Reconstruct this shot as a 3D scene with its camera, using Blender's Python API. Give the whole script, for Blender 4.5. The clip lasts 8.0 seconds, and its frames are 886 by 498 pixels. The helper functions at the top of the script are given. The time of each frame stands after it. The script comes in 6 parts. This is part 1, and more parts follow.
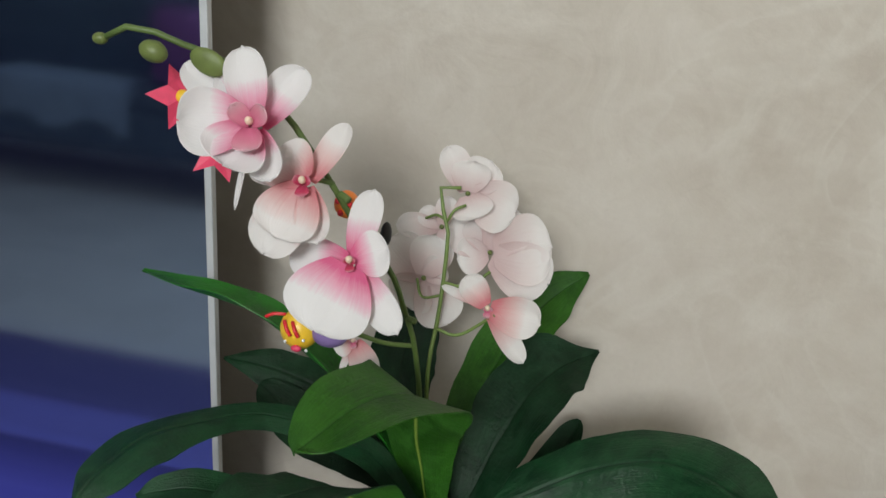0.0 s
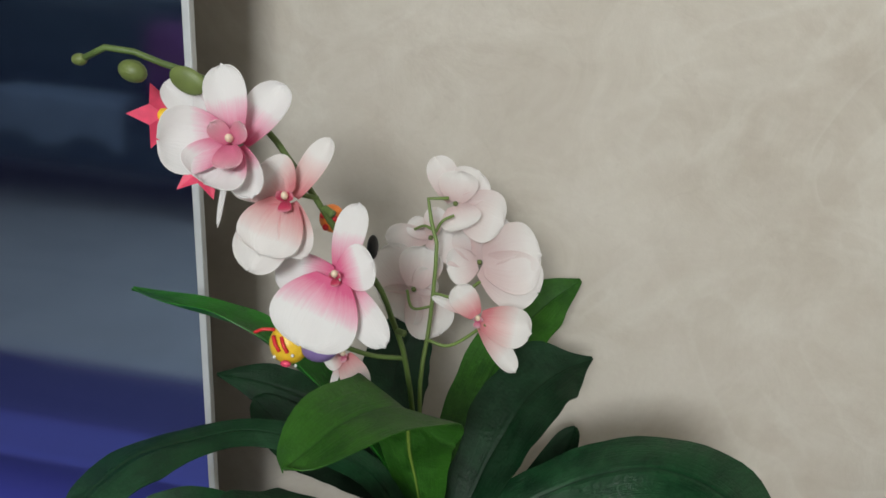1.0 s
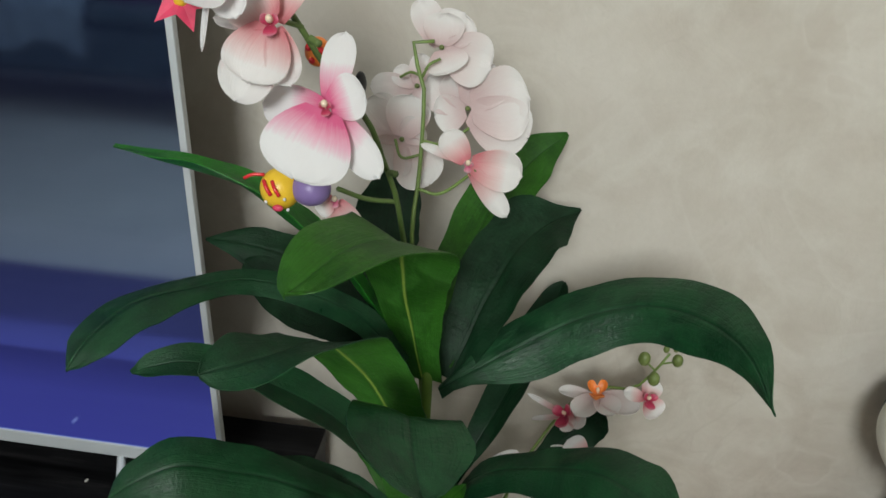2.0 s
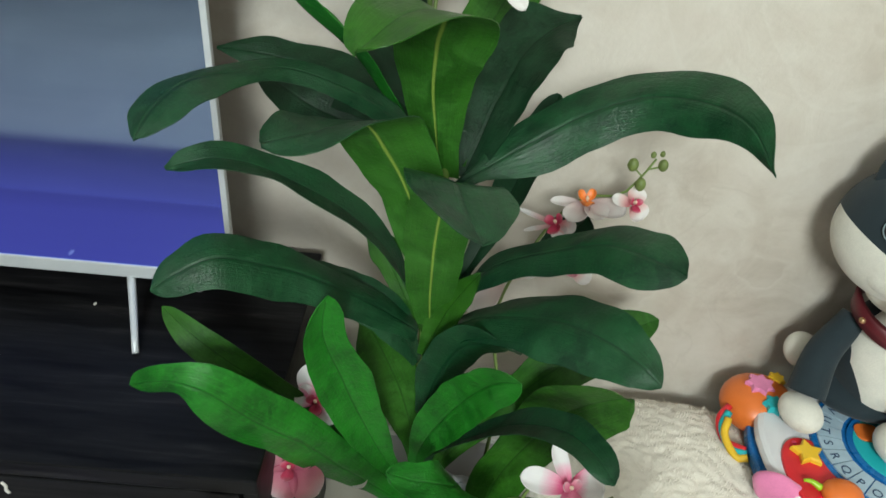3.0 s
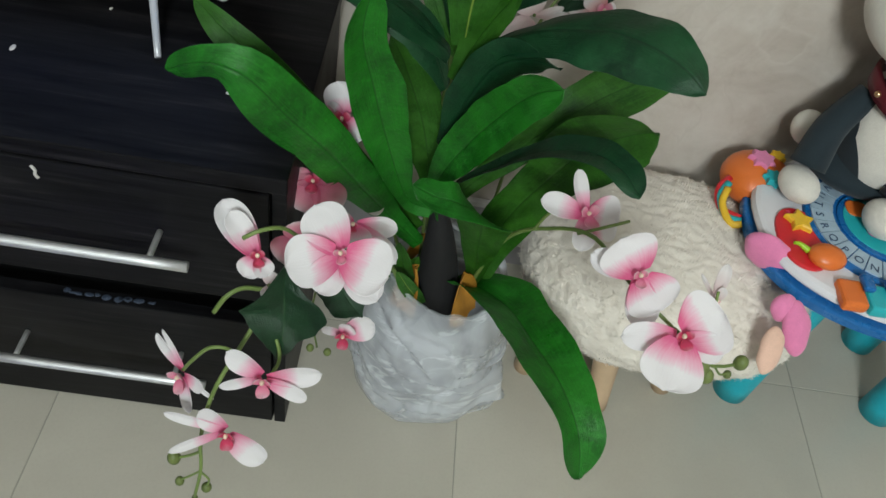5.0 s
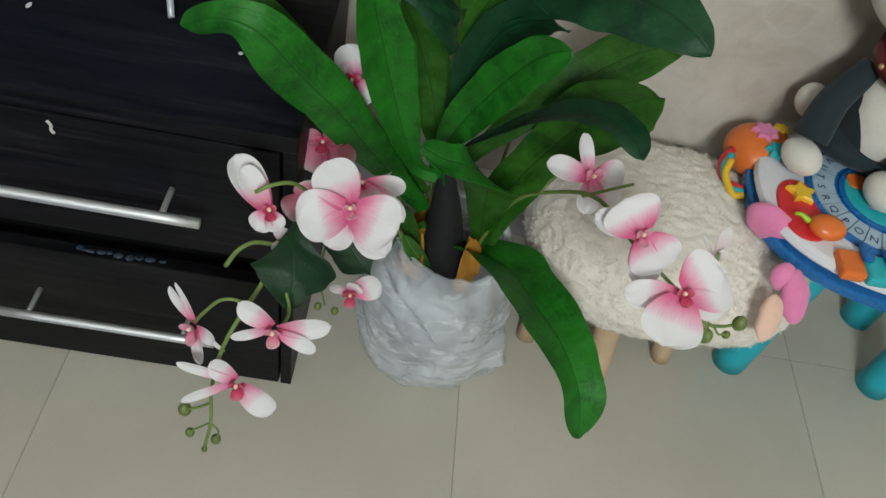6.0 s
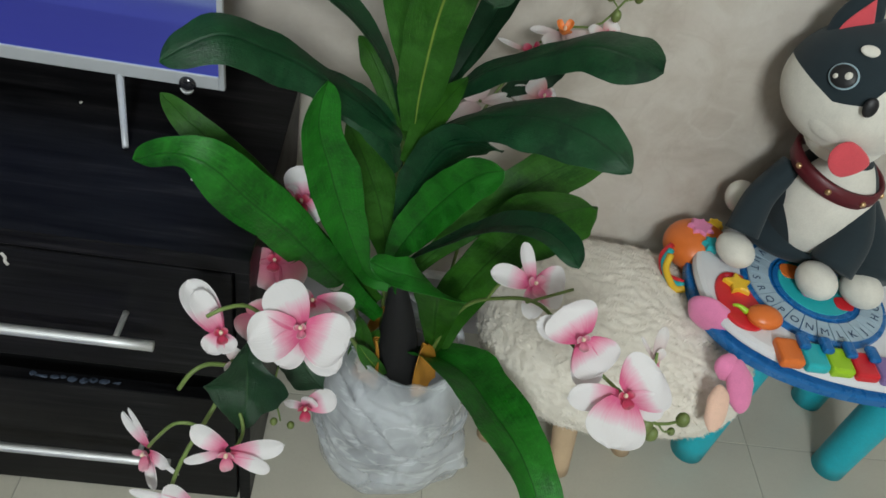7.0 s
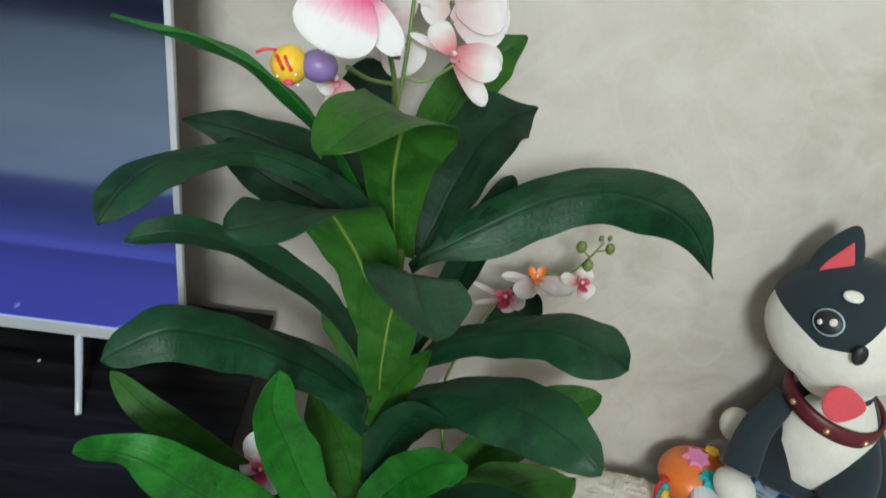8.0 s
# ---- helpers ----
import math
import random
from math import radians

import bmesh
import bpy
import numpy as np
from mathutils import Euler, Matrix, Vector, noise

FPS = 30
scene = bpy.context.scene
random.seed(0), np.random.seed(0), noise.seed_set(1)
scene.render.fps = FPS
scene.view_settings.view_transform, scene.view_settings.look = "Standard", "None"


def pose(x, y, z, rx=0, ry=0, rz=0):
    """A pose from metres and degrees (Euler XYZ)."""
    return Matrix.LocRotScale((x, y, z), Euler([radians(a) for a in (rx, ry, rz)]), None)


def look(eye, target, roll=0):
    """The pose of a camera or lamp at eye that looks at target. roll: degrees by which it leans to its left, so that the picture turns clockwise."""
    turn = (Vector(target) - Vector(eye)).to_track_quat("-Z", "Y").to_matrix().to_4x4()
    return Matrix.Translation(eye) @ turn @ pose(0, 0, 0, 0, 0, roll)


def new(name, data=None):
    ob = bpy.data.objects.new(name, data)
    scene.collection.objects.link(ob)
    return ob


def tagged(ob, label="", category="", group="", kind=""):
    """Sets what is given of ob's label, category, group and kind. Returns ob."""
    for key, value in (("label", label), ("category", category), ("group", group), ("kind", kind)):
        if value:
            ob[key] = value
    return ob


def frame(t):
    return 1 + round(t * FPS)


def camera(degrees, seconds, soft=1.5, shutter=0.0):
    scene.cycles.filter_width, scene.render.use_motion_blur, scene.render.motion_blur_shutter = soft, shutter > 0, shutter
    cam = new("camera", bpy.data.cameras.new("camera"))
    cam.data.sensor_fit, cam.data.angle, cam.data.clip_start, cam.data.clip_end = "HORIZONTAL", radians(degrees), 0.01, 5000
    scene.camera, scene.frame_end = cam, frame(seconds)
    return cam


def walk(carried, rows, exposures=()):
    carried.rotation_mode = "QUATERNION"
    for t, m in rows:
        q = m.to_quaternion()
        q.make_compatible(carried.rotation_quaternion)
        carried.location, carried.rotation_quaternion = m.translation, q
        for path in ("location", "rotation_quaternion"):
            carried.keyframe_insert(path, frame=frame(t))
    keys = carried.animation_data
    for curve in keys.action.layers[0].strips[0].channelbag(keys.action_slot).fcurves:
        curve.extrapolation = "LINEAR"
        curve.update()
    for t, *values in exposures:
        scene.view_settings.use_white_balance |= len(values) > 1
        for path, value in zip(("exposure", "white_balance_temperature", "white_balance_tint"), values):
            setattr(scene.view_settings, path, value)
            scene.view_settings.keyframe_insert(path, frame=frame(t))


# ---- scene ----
SOFT = 1.5
cam = camera(60.23, 8.0, soft=SOFT, shutter=0.12)
PATH = [
    (0, (-0.0422, -0.3616, 1.2610), (-0.1801, 0.5544, 0.8842), 5.53),
    (0.5, (-0.0403, -0.3539, 1.2751), (-0.1852, 0.5766, 0.9387), 3.35),
    (1, (-0.0336, -0.3582, 1.2639), (-0.1733, 0.5611, 0.8960), 4.06),
    (1.2, (-0.0308, -0.3591, 1.2510), (-0.1741, 0.5479, 0.8548), 4.02),
    (2.3, (-0.0520, -0.3978, 1.2040), (-0.1116, 0.4592, 0.6921), 3.29),
    (2.5, (-0.0665, -0.4177, 1.1916), (-0.0990, 0.4224, 0.6503), 3.85),
    (3, (-0.1084, -0.4591, 1.1682), (-0.0978, 0.3436, 0.5719), 5.52),
    (3.5, (-0.1277, -0.4868, 1.1363), (-0.0789, 0.2768, 0.4926), 8.07),
    (4, (-0.1379, -0.5059, 1.1150), (-0.0700, 0.2232, 0.4339), 9.88),
    (4.5, (-0.1563, -0.5273, 1.0947), (-0.0838, 0.1699, 0.3816), 12.03),
    (5, (-0.1590, -0.5437, 1.0813), (-0.0802, 0.1117, 0.3301), 14.05),
    (5.2, (-0.1599, -0.5498, 1.0793), (-0.0794, 0.0942, 0.3185), 14.62),
    (6.3, (-0.1612, -0.5793, 1.0771), (-0.0804, 0.0593, 0.3118), 15.21),
    (6.5, (-0.1581, -0.5811, 1.0854), (-0.0743, 0.0816, 0.3412), 14.89),
    (7, (-0.1487, -0.5748, 1.1181), (-0.0426, 0.1503, 0.4377), 13.43),
    (7.5, (-0.1323, -0.5241, 1.1562), (-0.0341, 0.2370, 0.5150), 12.10),
    (8, (-0.1165, -0.4550, 1.2093), (-0.0476, 0.3805, 0.6641), 10.22),
]
EXPOSURES = [(0, -0.15, 6500, 10), (1.2, -0.1, 6500, 9), (2.5, 0.02, 6420, 4), (3, 0.46, 6400, 2), (3.5, 0.45, 6400, 4), (4, 0.24, 6380, 6), (4.5, 0.1, 6350, 7), (5, 0.03, 6300, 7),
             (6.5, -0.1, 6400, 8), (7, -0.1, 6300, 7), (7.5, 0.1, 6250, 6), (8, 0.27, 6150, 5)]
walk(cam, [(t, look(eye, target, roll)) for t, eye, target, roll in PATH], EXPOSURES)

# ---- light ----
world = bpy.data.worlds.new("sky")
scene.world = world
world.use_nodes = True
_n, _l = world.node_tree.nodes, world.node_tree.links
sky = _n.new("ShaderNodeTexSky")
sky.sky_type, sky.sun_disc = "NISHITA", False
sky.sun_elevation, sky.sun_rotation = radians(38), radians(180)
_l.new(sky.outputs[0], _n["Background"].inputs[0])
_n["Background"].inputs[1].default_value = 0.1
WIN = dict(x0=-0.52, x1=0.22, z0=1.95, z1=2.68, y=-2.75)
WIN_POWER = 93.0


def area_lamp(name, eye, target, w, h, power, colour):
    d = bpy.data.lights.new(name, "AREA")
    d.shape, d.size, d.size_y, d.energy, d.color = "RECTANGLE", w, h, power, colour
    o = new(name, d)
    o.matrix_world = look(eye, target)
    return o


area_lamp("window_light", ((WIN["x0"] + WIN["x1"]) / 2, WIN["y"] - 0.06, (WIN["z0"] + WIN["z1"]) / 2),
          ((WIN["x0"] + WIN["x1"]) / 2, 0.0, 0.9), WIN["x1"] - WIN["x0"], WIN["z1"] - WIN["z0"], WIN_POWER, (0.95, 1.0, 0.985))


# ---- materials ----
class Nodes:
    """A short way to write a node material."""

    def __init__(self, name):
        self.m = bpy.data.materials.new(name)
        self.m.use_nodes = True
        self.t = self.m.node_tree
        self.bsdf = self.t.nodes["Principled BSDF"]

    def add(self, kind, **props):
        n = self.t.nodes.new("ShaderNode" + kind)
        for k, v in props.items():
            if k == "op":
                n.operation = v
            elif k == "blend":
                n.blend_type = v
        return n

    def link(self, a, b):
        self.t.links.new(a, b)
        return self

    def put(self, name, v):
        if hasattr(v, "links"):
            self.link(v, self.bsdf.inputs[name])
        else:
            self.bsdf.inputs[name].default_value = v
        return self

    def coord(self, kind="Object", scale=(1, 1, 1)):
        c, mp = self.add("TexCoord"), self.add("Mapping")
        self.link(c.outputs[kind], mp.inputs[0])
        mp.inputs["Scale"].default_value = scale
        return mp.outputs[0]

    def noise(self, vec, scale, detail=4.0, rough=0.55, distort=0.0):
        n = self.add("TexNoise")
        self.link(vec, n.inputs["Vector"])
        n.inputs["Scale"].default_value, n.inputs["Detail"].default_value = scale, detail
        n.inputs["Roughness"].default_value, n.inputs["Distortion"].default_value = rough, distort
        return n.outputs["Fac"]

    def ramp(self, fac, stops):
        n = self.add("ValToRGB")
        self.link(fac, n.inputs[0])
        e = n.color_ramp.elements
        while len(e) < len(stops):
            e.new(0.5)
        for k, (p, c) in enumerate(stops):
            e[k].position = p
            e[k].color = (*c, 1) if hasattr(c, "__len__") else (c, c, c, 1)
        return n.outputs[0]

    def mix(self, fac, a, b, blend="MIX"):
        n = self.add("MixRGB", blend=blend)
        for s, v in zip(n.inputs, (fac, a, b)):
            if hasattr(v, "links"):
                self.link(v, s)
            elif hasattr(v, "__len__"):
                s.default_value = (*v, 1)
            else:
                s.default_value = v
        return n.outputs[0]

    def math(self, op, a, b=0.0):
        n = self.add("Math", op=op)
        for s, v in zip(n.inputs, (a, b)):
            if hasattr(v, "links"):
                self.link(v, s)
            else:
                s.default_value = v
        return n.outputs[0]

    def bump(self, height, strength=0.3, distance=0.002):
        n = self.add("Bump")
        self.link(height, n.inputs["Height"])
        n.inputs["Strength"].default_value, n.inputs["Distance"].default_value = strength, distance
        self.link(n.outputs[0], self.bsdf.inputs["Normal"])
        return self


def plain(name, colour, rough=0.5, metal=0.0, grain=0.08, scale=60.0, bump=0.1, coat=0.0):
    """A plain finish with slight blotches, grain and relief."""
    s = Nodes(name)
    v = s.coord()
    a = s.noise(v, scale)
    b = s.noise(v, scale * 0.13, 3)
    lo, hi = [c * (1 - grain) for c in colour], [min(1, c * (1 + grain)) for c in colour]
    s.put("Base Color", s.mix(0.4, s.ramp(a, [(0.3, lo), (0.7, hi)]), s.ramp(b, [(0.3, lo), (0.7, hi)])))
    s.put("Roughness", s.ramp(a, [(0.2, max(0, rough - 0.07)), (0.8, min(1, rough + 0.07))])).put("Metallic", metal)
    s.bsdf.inputs["Coat Weight"].default_value = coat
    if bump:
        s.bump(a, bump, 0.001)
    return s.m


def plaster(name):
    """Trowelled beige plaster, cloudy, with scuffs and fine pits."""
    s = Nodes(name)
    v = s.coord()
    big = s.noise(v, 2.6, 5, 0.6, 0.6)
    mid = s.noise(v, 11, 6, 0.62, 1.2)
    fine = s.noise(v, 160, 4, 0.6)
    scr = s.noise(s.coord("Object", (1.0, 1, 1.3)), 14, 7, 0.7, 2.0)
    big = s.math("ADD", s.math("MULTIPLY", big, 0.6), s.math("MULTIPLY", s.noise(s.coord("Object", (0.8, 1, 1.2)), 6.5, 5, 0.62, 1.0), 0.4))
    c = s.ramp(big, [(0.34, (0.415, 0.36, 0.305)), (0.49, (0.515, 0.462, 0.405)), (0.64, (0.585, 0.535, 0.485))])
    c = s.mix(s.ramp(mid, [(0.42, 0.0), (0.66, 0.45)]), c, (0.64, 0.60, 0.545))
    c = s.mix(s.ramp(scr, [(0.60, 0.0), (0.72, 0.22)]), c, (0.40, 0.345, 0.30))
    trowel = s.noise(v, 5.0, 3, 0.5, 1.2)
    worn = s.ramp(s.noise(v, 8.0, 2), [(0.50, 0.0), (0.60, 1.0)])
    c = s.mix(s.math("MULTIPLY", worn, s.ramp(trowel, [(0.540, 0.0), (0.552, 0.16), (0.566, 0.0)])), c, (0.34, 0.29, 0.25))
    c = s.mix(s.ramp(trowel, [(0.40, 0.0), (0.42, 0.20), (0.47, 0.0)]), c, (0.67, 0.64, 0.59))
    c = s.mix(s.ramp(fine, [(0.3, 0.0), (0.8, 0.14)]), c, (0.40, 0.36, 0.32))
    s.put("Base Color", c).put("Roughness", s.ramp(mid, [(0.3, 0.52), (0.7, 0.72)]))
    h = s.math("ADD", s.math("MULTIPLY", mid, 0.8), s.math("MULTIPLY", fine, 0.2))
    s.bump(h, 0.35, 0.004)
    return s.m


def leaf_material(name, dark, light, rib, rough=0.38, spec=0.5, vein=0.25, rib_width=0.02, thin=0.08):
    """Coated fabric leaf: long fine veins, a midrib, cloudy bloom and a waxy sheen."""
    s = Nodes(name)
    uv = s.add("UVMap")
    sep = s.add("SeparateXYZ")
    s.link(uv.outputs[0], sep.inputs[0])
    across = s.math("ABSOLUTE", s.math("SUBTRACT", sep.outputs[0], 0.5))
    mp = s.add("Mapping")
    s.link(uv.outputs[0], mp.inputs[0])
    mp.inputs["Scale"].default_value = (26, 1.6, 1)
    lines = s.noise(mp.outputs[0], 2.0, 4, 0.6)
    mp2 = s.add("Mapping")
    s.link(uv.outputs[0], mp2.inputs[0])
    mp2.inputs["Scale"].default_value = (16, 90, 1)
    weave = s.noise(mp2.outputs[0], 1.0, 2, 0.5)
    blot = s.noise(s.coord(), 30, 5, 0.65, 0.5)
    cloud = s.noise(s.coord(), 11, 5, 0.6, 1.0)
    c = s.ramp(s.math("ADD", s.math("MULTIPLY", blot, 0.55), s.math("MULTIPLY", cloud, 0.45)), [(0.40, dark), (0.60, light)])
    c = s.mix(s.ramp(lines, [(0.42, 0.0), (0.64, vein * 0.7)]), c, [min(1, q * 1.8) for q in light])
    c = s.mix(s.ramp(weave, [(0.58, 0.0), (0.75, vein * 0.8)]), c, [min(1, q * 2.2 + 0.01) for q in light])
    bloom = s.noise(s.coord(), 19, 6, 0.7, 1.6)
    c = s.mix(s.ramp(bloom, [(0.48, 0.0), (0.70, 0.6)]), c, [q * 1.4 + 0.010 for q in light])
    speck = s.noise(s.coord(), 120, 3, 0.6)
    c = s.mix(s.ramp(speck, [(0.60, 0.0), (0.72, 0.22)]), c, [min(1, q * 2.0 + 0.01) for q in light])
    c = s.mix(s.ramp(across, [(rib_width * 0.4, 0.8), (rib_width, 0.0)]), c, rib)
    s.put("Base Color", c)
    s.put("Roughness", s.ramp(bloom, [(0.3, rough - 0.14), (0.7, rough + 0.14)]))
    s.bsdf.inputs["Specular IOR Level"].default_value = spec
    h = s.math("ADD", s.math("MULTIPLY", lines, 0.45), s.math("MULTIPLY", weave, 0.35))
    h = s.math("ADD", h, s.math("MULTIPLY", blot, 0.8))
    h = s.math("ADD", h, s.ramp(across, [(0.0, 0.0), (0.05, 0.5)]))
    s.bump(h, 0.75, 0.002)
    tr = s.add("BsdfTranslucent")
    s.link(c, tr.inputs[0])
    mx = s.add("MixShader")
    mx.inputs[0].default_value = thin
    s.link(s.bsdf.outputs[0], mx.inputs[1]).link(tr.outputs[0], mx.inputs[2])
    s.link(mx.outputs[0], s.t.nodes["Material Output"].inputs[0])
    return s.m


def petal_material(name, heart, mid, edge, reach=0.55):
    """Foam or silk petal: deep pink at the throat running out in veins to a white rim."""
    s = Nodes(name)
    uv = s.add("UVMap")
    sep = s.add("SeparateXYZ")
    s.link(uv.outputs[0], sep.inputs[0])
    mp = s.add("Mapping")
    s.link(uv.outputs[0], mp.inputs[0])
    mp.inputs["Scale"].default_value = (18, 1.2, 1)
    veins = s.noise(mp.outputs[0], 1.6, 3, 0.6)
    cloud = s.noise(s.coord(), 60, 3)
    d = s.math("ADD", sep.outputs[1], s.math("MULTIPLY", s.math("SUBTRACT", veins, 0.5), 0.16))
    d = s.math("ADD", d, s.math("MULTIPLY", s.math("SUBTRACT", cloud, 0.5), 0.16))
    c = s.ramp(d, [(0.06, heart), (0.06 + reach * 0.5, mid), (0.06 + reach, edge)])
    s.put("Base Color", c).put("Roughness", 0.62)
    s.bsdf.inputs["Sheen Weight"].default_value = 0.15
    s.bump(s.math("ADD", veins, s.math("MULTIPLY", cloud, 0.6)), 0.55, 0.0010)
    tr = s.add("BsdfTranslucent")
    s.link(c, tr.inputs[0])
    mx = s.add("MixShader")
    mx.inputs[0].default_value = 0.36
    s.link(s.bsdf.outputs[0], mx.inputs[1]).link(tr.outputs[0], mx.inputs[2])
    s.link(mx.outputs[0], s.t.nodes["Material Output"].inputs[0])
    return s.m


def dark_wood(name):
    s = Nodes(name)
    v = s.coord("Object", (1.2, 14, 26))
    g = s.noise(v, 5, 6, 0.65, 0.5)
    sm = s.noise(s.coord(), 7, 4)
    c = s.ramp(g, [(0.33, (0.0022, 0.0022, 0.0028)), (0.58, (0.0090, 0.0088, 0.0100)), (0.78, (0.030, 0.028, 0.029))])
    s.put("Base Color", c).put("Roughness", s.ramp(sm, [(0.3, 0.32), (0.7, 0.5)]))
    s.bsdf.inputs["Specular IOR Level"].default_value = 0.11
    s.bump(g, 0.25, 0.0008)
    return s.m


def tile_material(name):
    s = Nodes(name)
    v = s.coord()
    oi = s.add("ObjectInfo")
    a, b = s.noise(v, 3.2, 5, 0.6, 0.4), s.noise(v, 220, 3, 0.5)
    c = s.ramp(a, [(0.3, (0.47, 0.445, 0.375)), (0.7, (0.55, 0.525, 0.445))])
    c = s.mix(s.ramp(b, [(0.45, 0.0), (0.75, 0.14)]), c, (0.36, 0.34, 0.28))
    c = s.mix(s.math("MULTIPLY", oi.outputs["Random"], 0.10), c, (0.43, 0.41, 0.35))
    s.put("Base Color", c).put("Roughness", s.ramp(a, [(0.3, 0.26), (0.7, 0.36)]))
    s.bump(b, 0.03, 0.0006)
    return s.m


def wool_material(name):
    s = Nodes(name)
    v = s.coord()
    a, b = s.noise(v, 48, 6, 0.7, 0.6), s.noise(v, 330, 4, 0.7, 1.0)
    c = s.ramp(a, [(0.25, (0.72, 0.665, 0.58)), (0.6, (0.80, 0.75, 0.67)), (0.85, (0.84, 0.80, 0.735))])
    s.put("Base Color", c).put("Roughness", 0.95)
    s.bsdf.inputs["Sheen Weight"].default_value = 0.35
    s.bump(s.math("ADD", a, s.math("MULTIPLY", b, 0.6)), 0.3, 0.002)
    return s.m


def plush(name, colour, sheen=0.3):
    s = Nodes(name)
    v = s.coord()
    a, b = s.noise(v, 26, 4, 0.6), s.noise(v, 420, 3, 0.7)
    c = s.mix(0.3, s.ramp(a, [(0.3, [q * 0.85 for q in colour]), (0.7, [min(1, q * 1.08) for q in colour])]),
              s.ramp(b, [(0.3, [q * 0.85 for q in colour]), (0.7, [min(1, q * 1.12) for q in colour])]))
    s.put("Base Color", c).put("Roughness", 0.92)
    s.bsdf.inputs["Sheen Weight"].default_value = sheen
    s.bump(s.math("ADD", b, s.math("MULTIPLY", a, 2.0)), 0.4, 0.001)
    return s.m


def bag_material(name):
    """Thin cloudy plastic film: slanting streaks where it lies doubled, with a soft gloss."""
    s = Nodes(name)
    cloud = s.noise(s.coord("Object", (1, 1, 0.7)), 12, 3, 0.5, 0.8)
    streaks = []
    for tilt, size in ((0.45, 1.0), (-0.30, 0.8)):
        c, mp = s.add("TexCoord"), s.add("Mapping")
        s.link(c.outputs["Object"], mp.inputs[0])
        mp.inputs["Rotation"].default_value = (0.0, tilt, 0.0)
        mp.inputs["Scale"].default_value = (3 * size, 3 * size, 12 * size)
        streaks.append(s.noise(mp.outputs[0], 2.0, 4, 0.6, 0.9))
    fold = s.math("ADD", s.math("ABSOLUTE", s.math("SUBTRACT", streaks[0], 0.5)), s.math("ABSOLUTE", s.math("SUBTRACT", streaks[1], 0.5)))
    line = s.ramp(fold, [(0.015, 1.0), (0.06, 0.0)])
    s.put("Base Color", s.mix(line, (0.80, 0.84, 0.89), (0.86, 0.90, 0.94))).put("Roughness", s.ramp(cloud, [(0.3, 0.18), (0.7, 0.30)]))
    s.put("Alpha", s.math("ADD", s.ramp(cloud, [(0.32, 0.28), (0.68, 0.54)]), s.math("MULTIPLY", line, 0.14)))
    s.bsdf.inputs["Specular IOR Level"].default_value = 0.6
    s.bump(s.math("ADD", s.math("MULTIPLY", fold, -1.0), s.math("MULTIPLY", cloud, 0.4)), 0.16, 0.008)
    return s.m


def screen_material(name):
    """Coated dark glass that mirrors the room with a blue cast, over a dim blue backlight that leaks along its lower edge."""
    s = Nodes(name)
    smear = s.noise(s.coord("UV", (3, 9, 1)), 1.8, 4, 0.55, 0.6)
    dust = s.noise(s.coord("UV", (60, 40, 1)), 6.0, 3, 0.6)
    s.put("Base Color", s.ramp(smear, [(0.3, (0.225, 0.315, 0.50)), (0.7, (0.255, 0.35, 0.55))])).put("Metallic", 1.0)
    s.put("Roughness", s.math("ADD", s.ramp(smear, [(0.3, 0.035), (0.7, 0.075)]), s.math("MULTIPLY", dust, 0.02)))
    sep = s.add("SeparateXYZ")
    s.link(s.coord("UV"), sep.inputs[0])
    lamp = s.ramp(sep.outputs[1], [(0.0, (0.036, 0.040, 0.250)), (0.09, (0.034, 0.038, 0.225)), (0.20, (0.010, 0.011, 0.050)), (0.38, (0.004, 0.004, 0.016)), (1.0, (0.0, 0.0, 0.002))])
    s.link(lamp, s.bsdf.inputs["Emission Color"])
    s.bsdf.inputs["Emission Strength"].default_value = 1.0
    return s.m


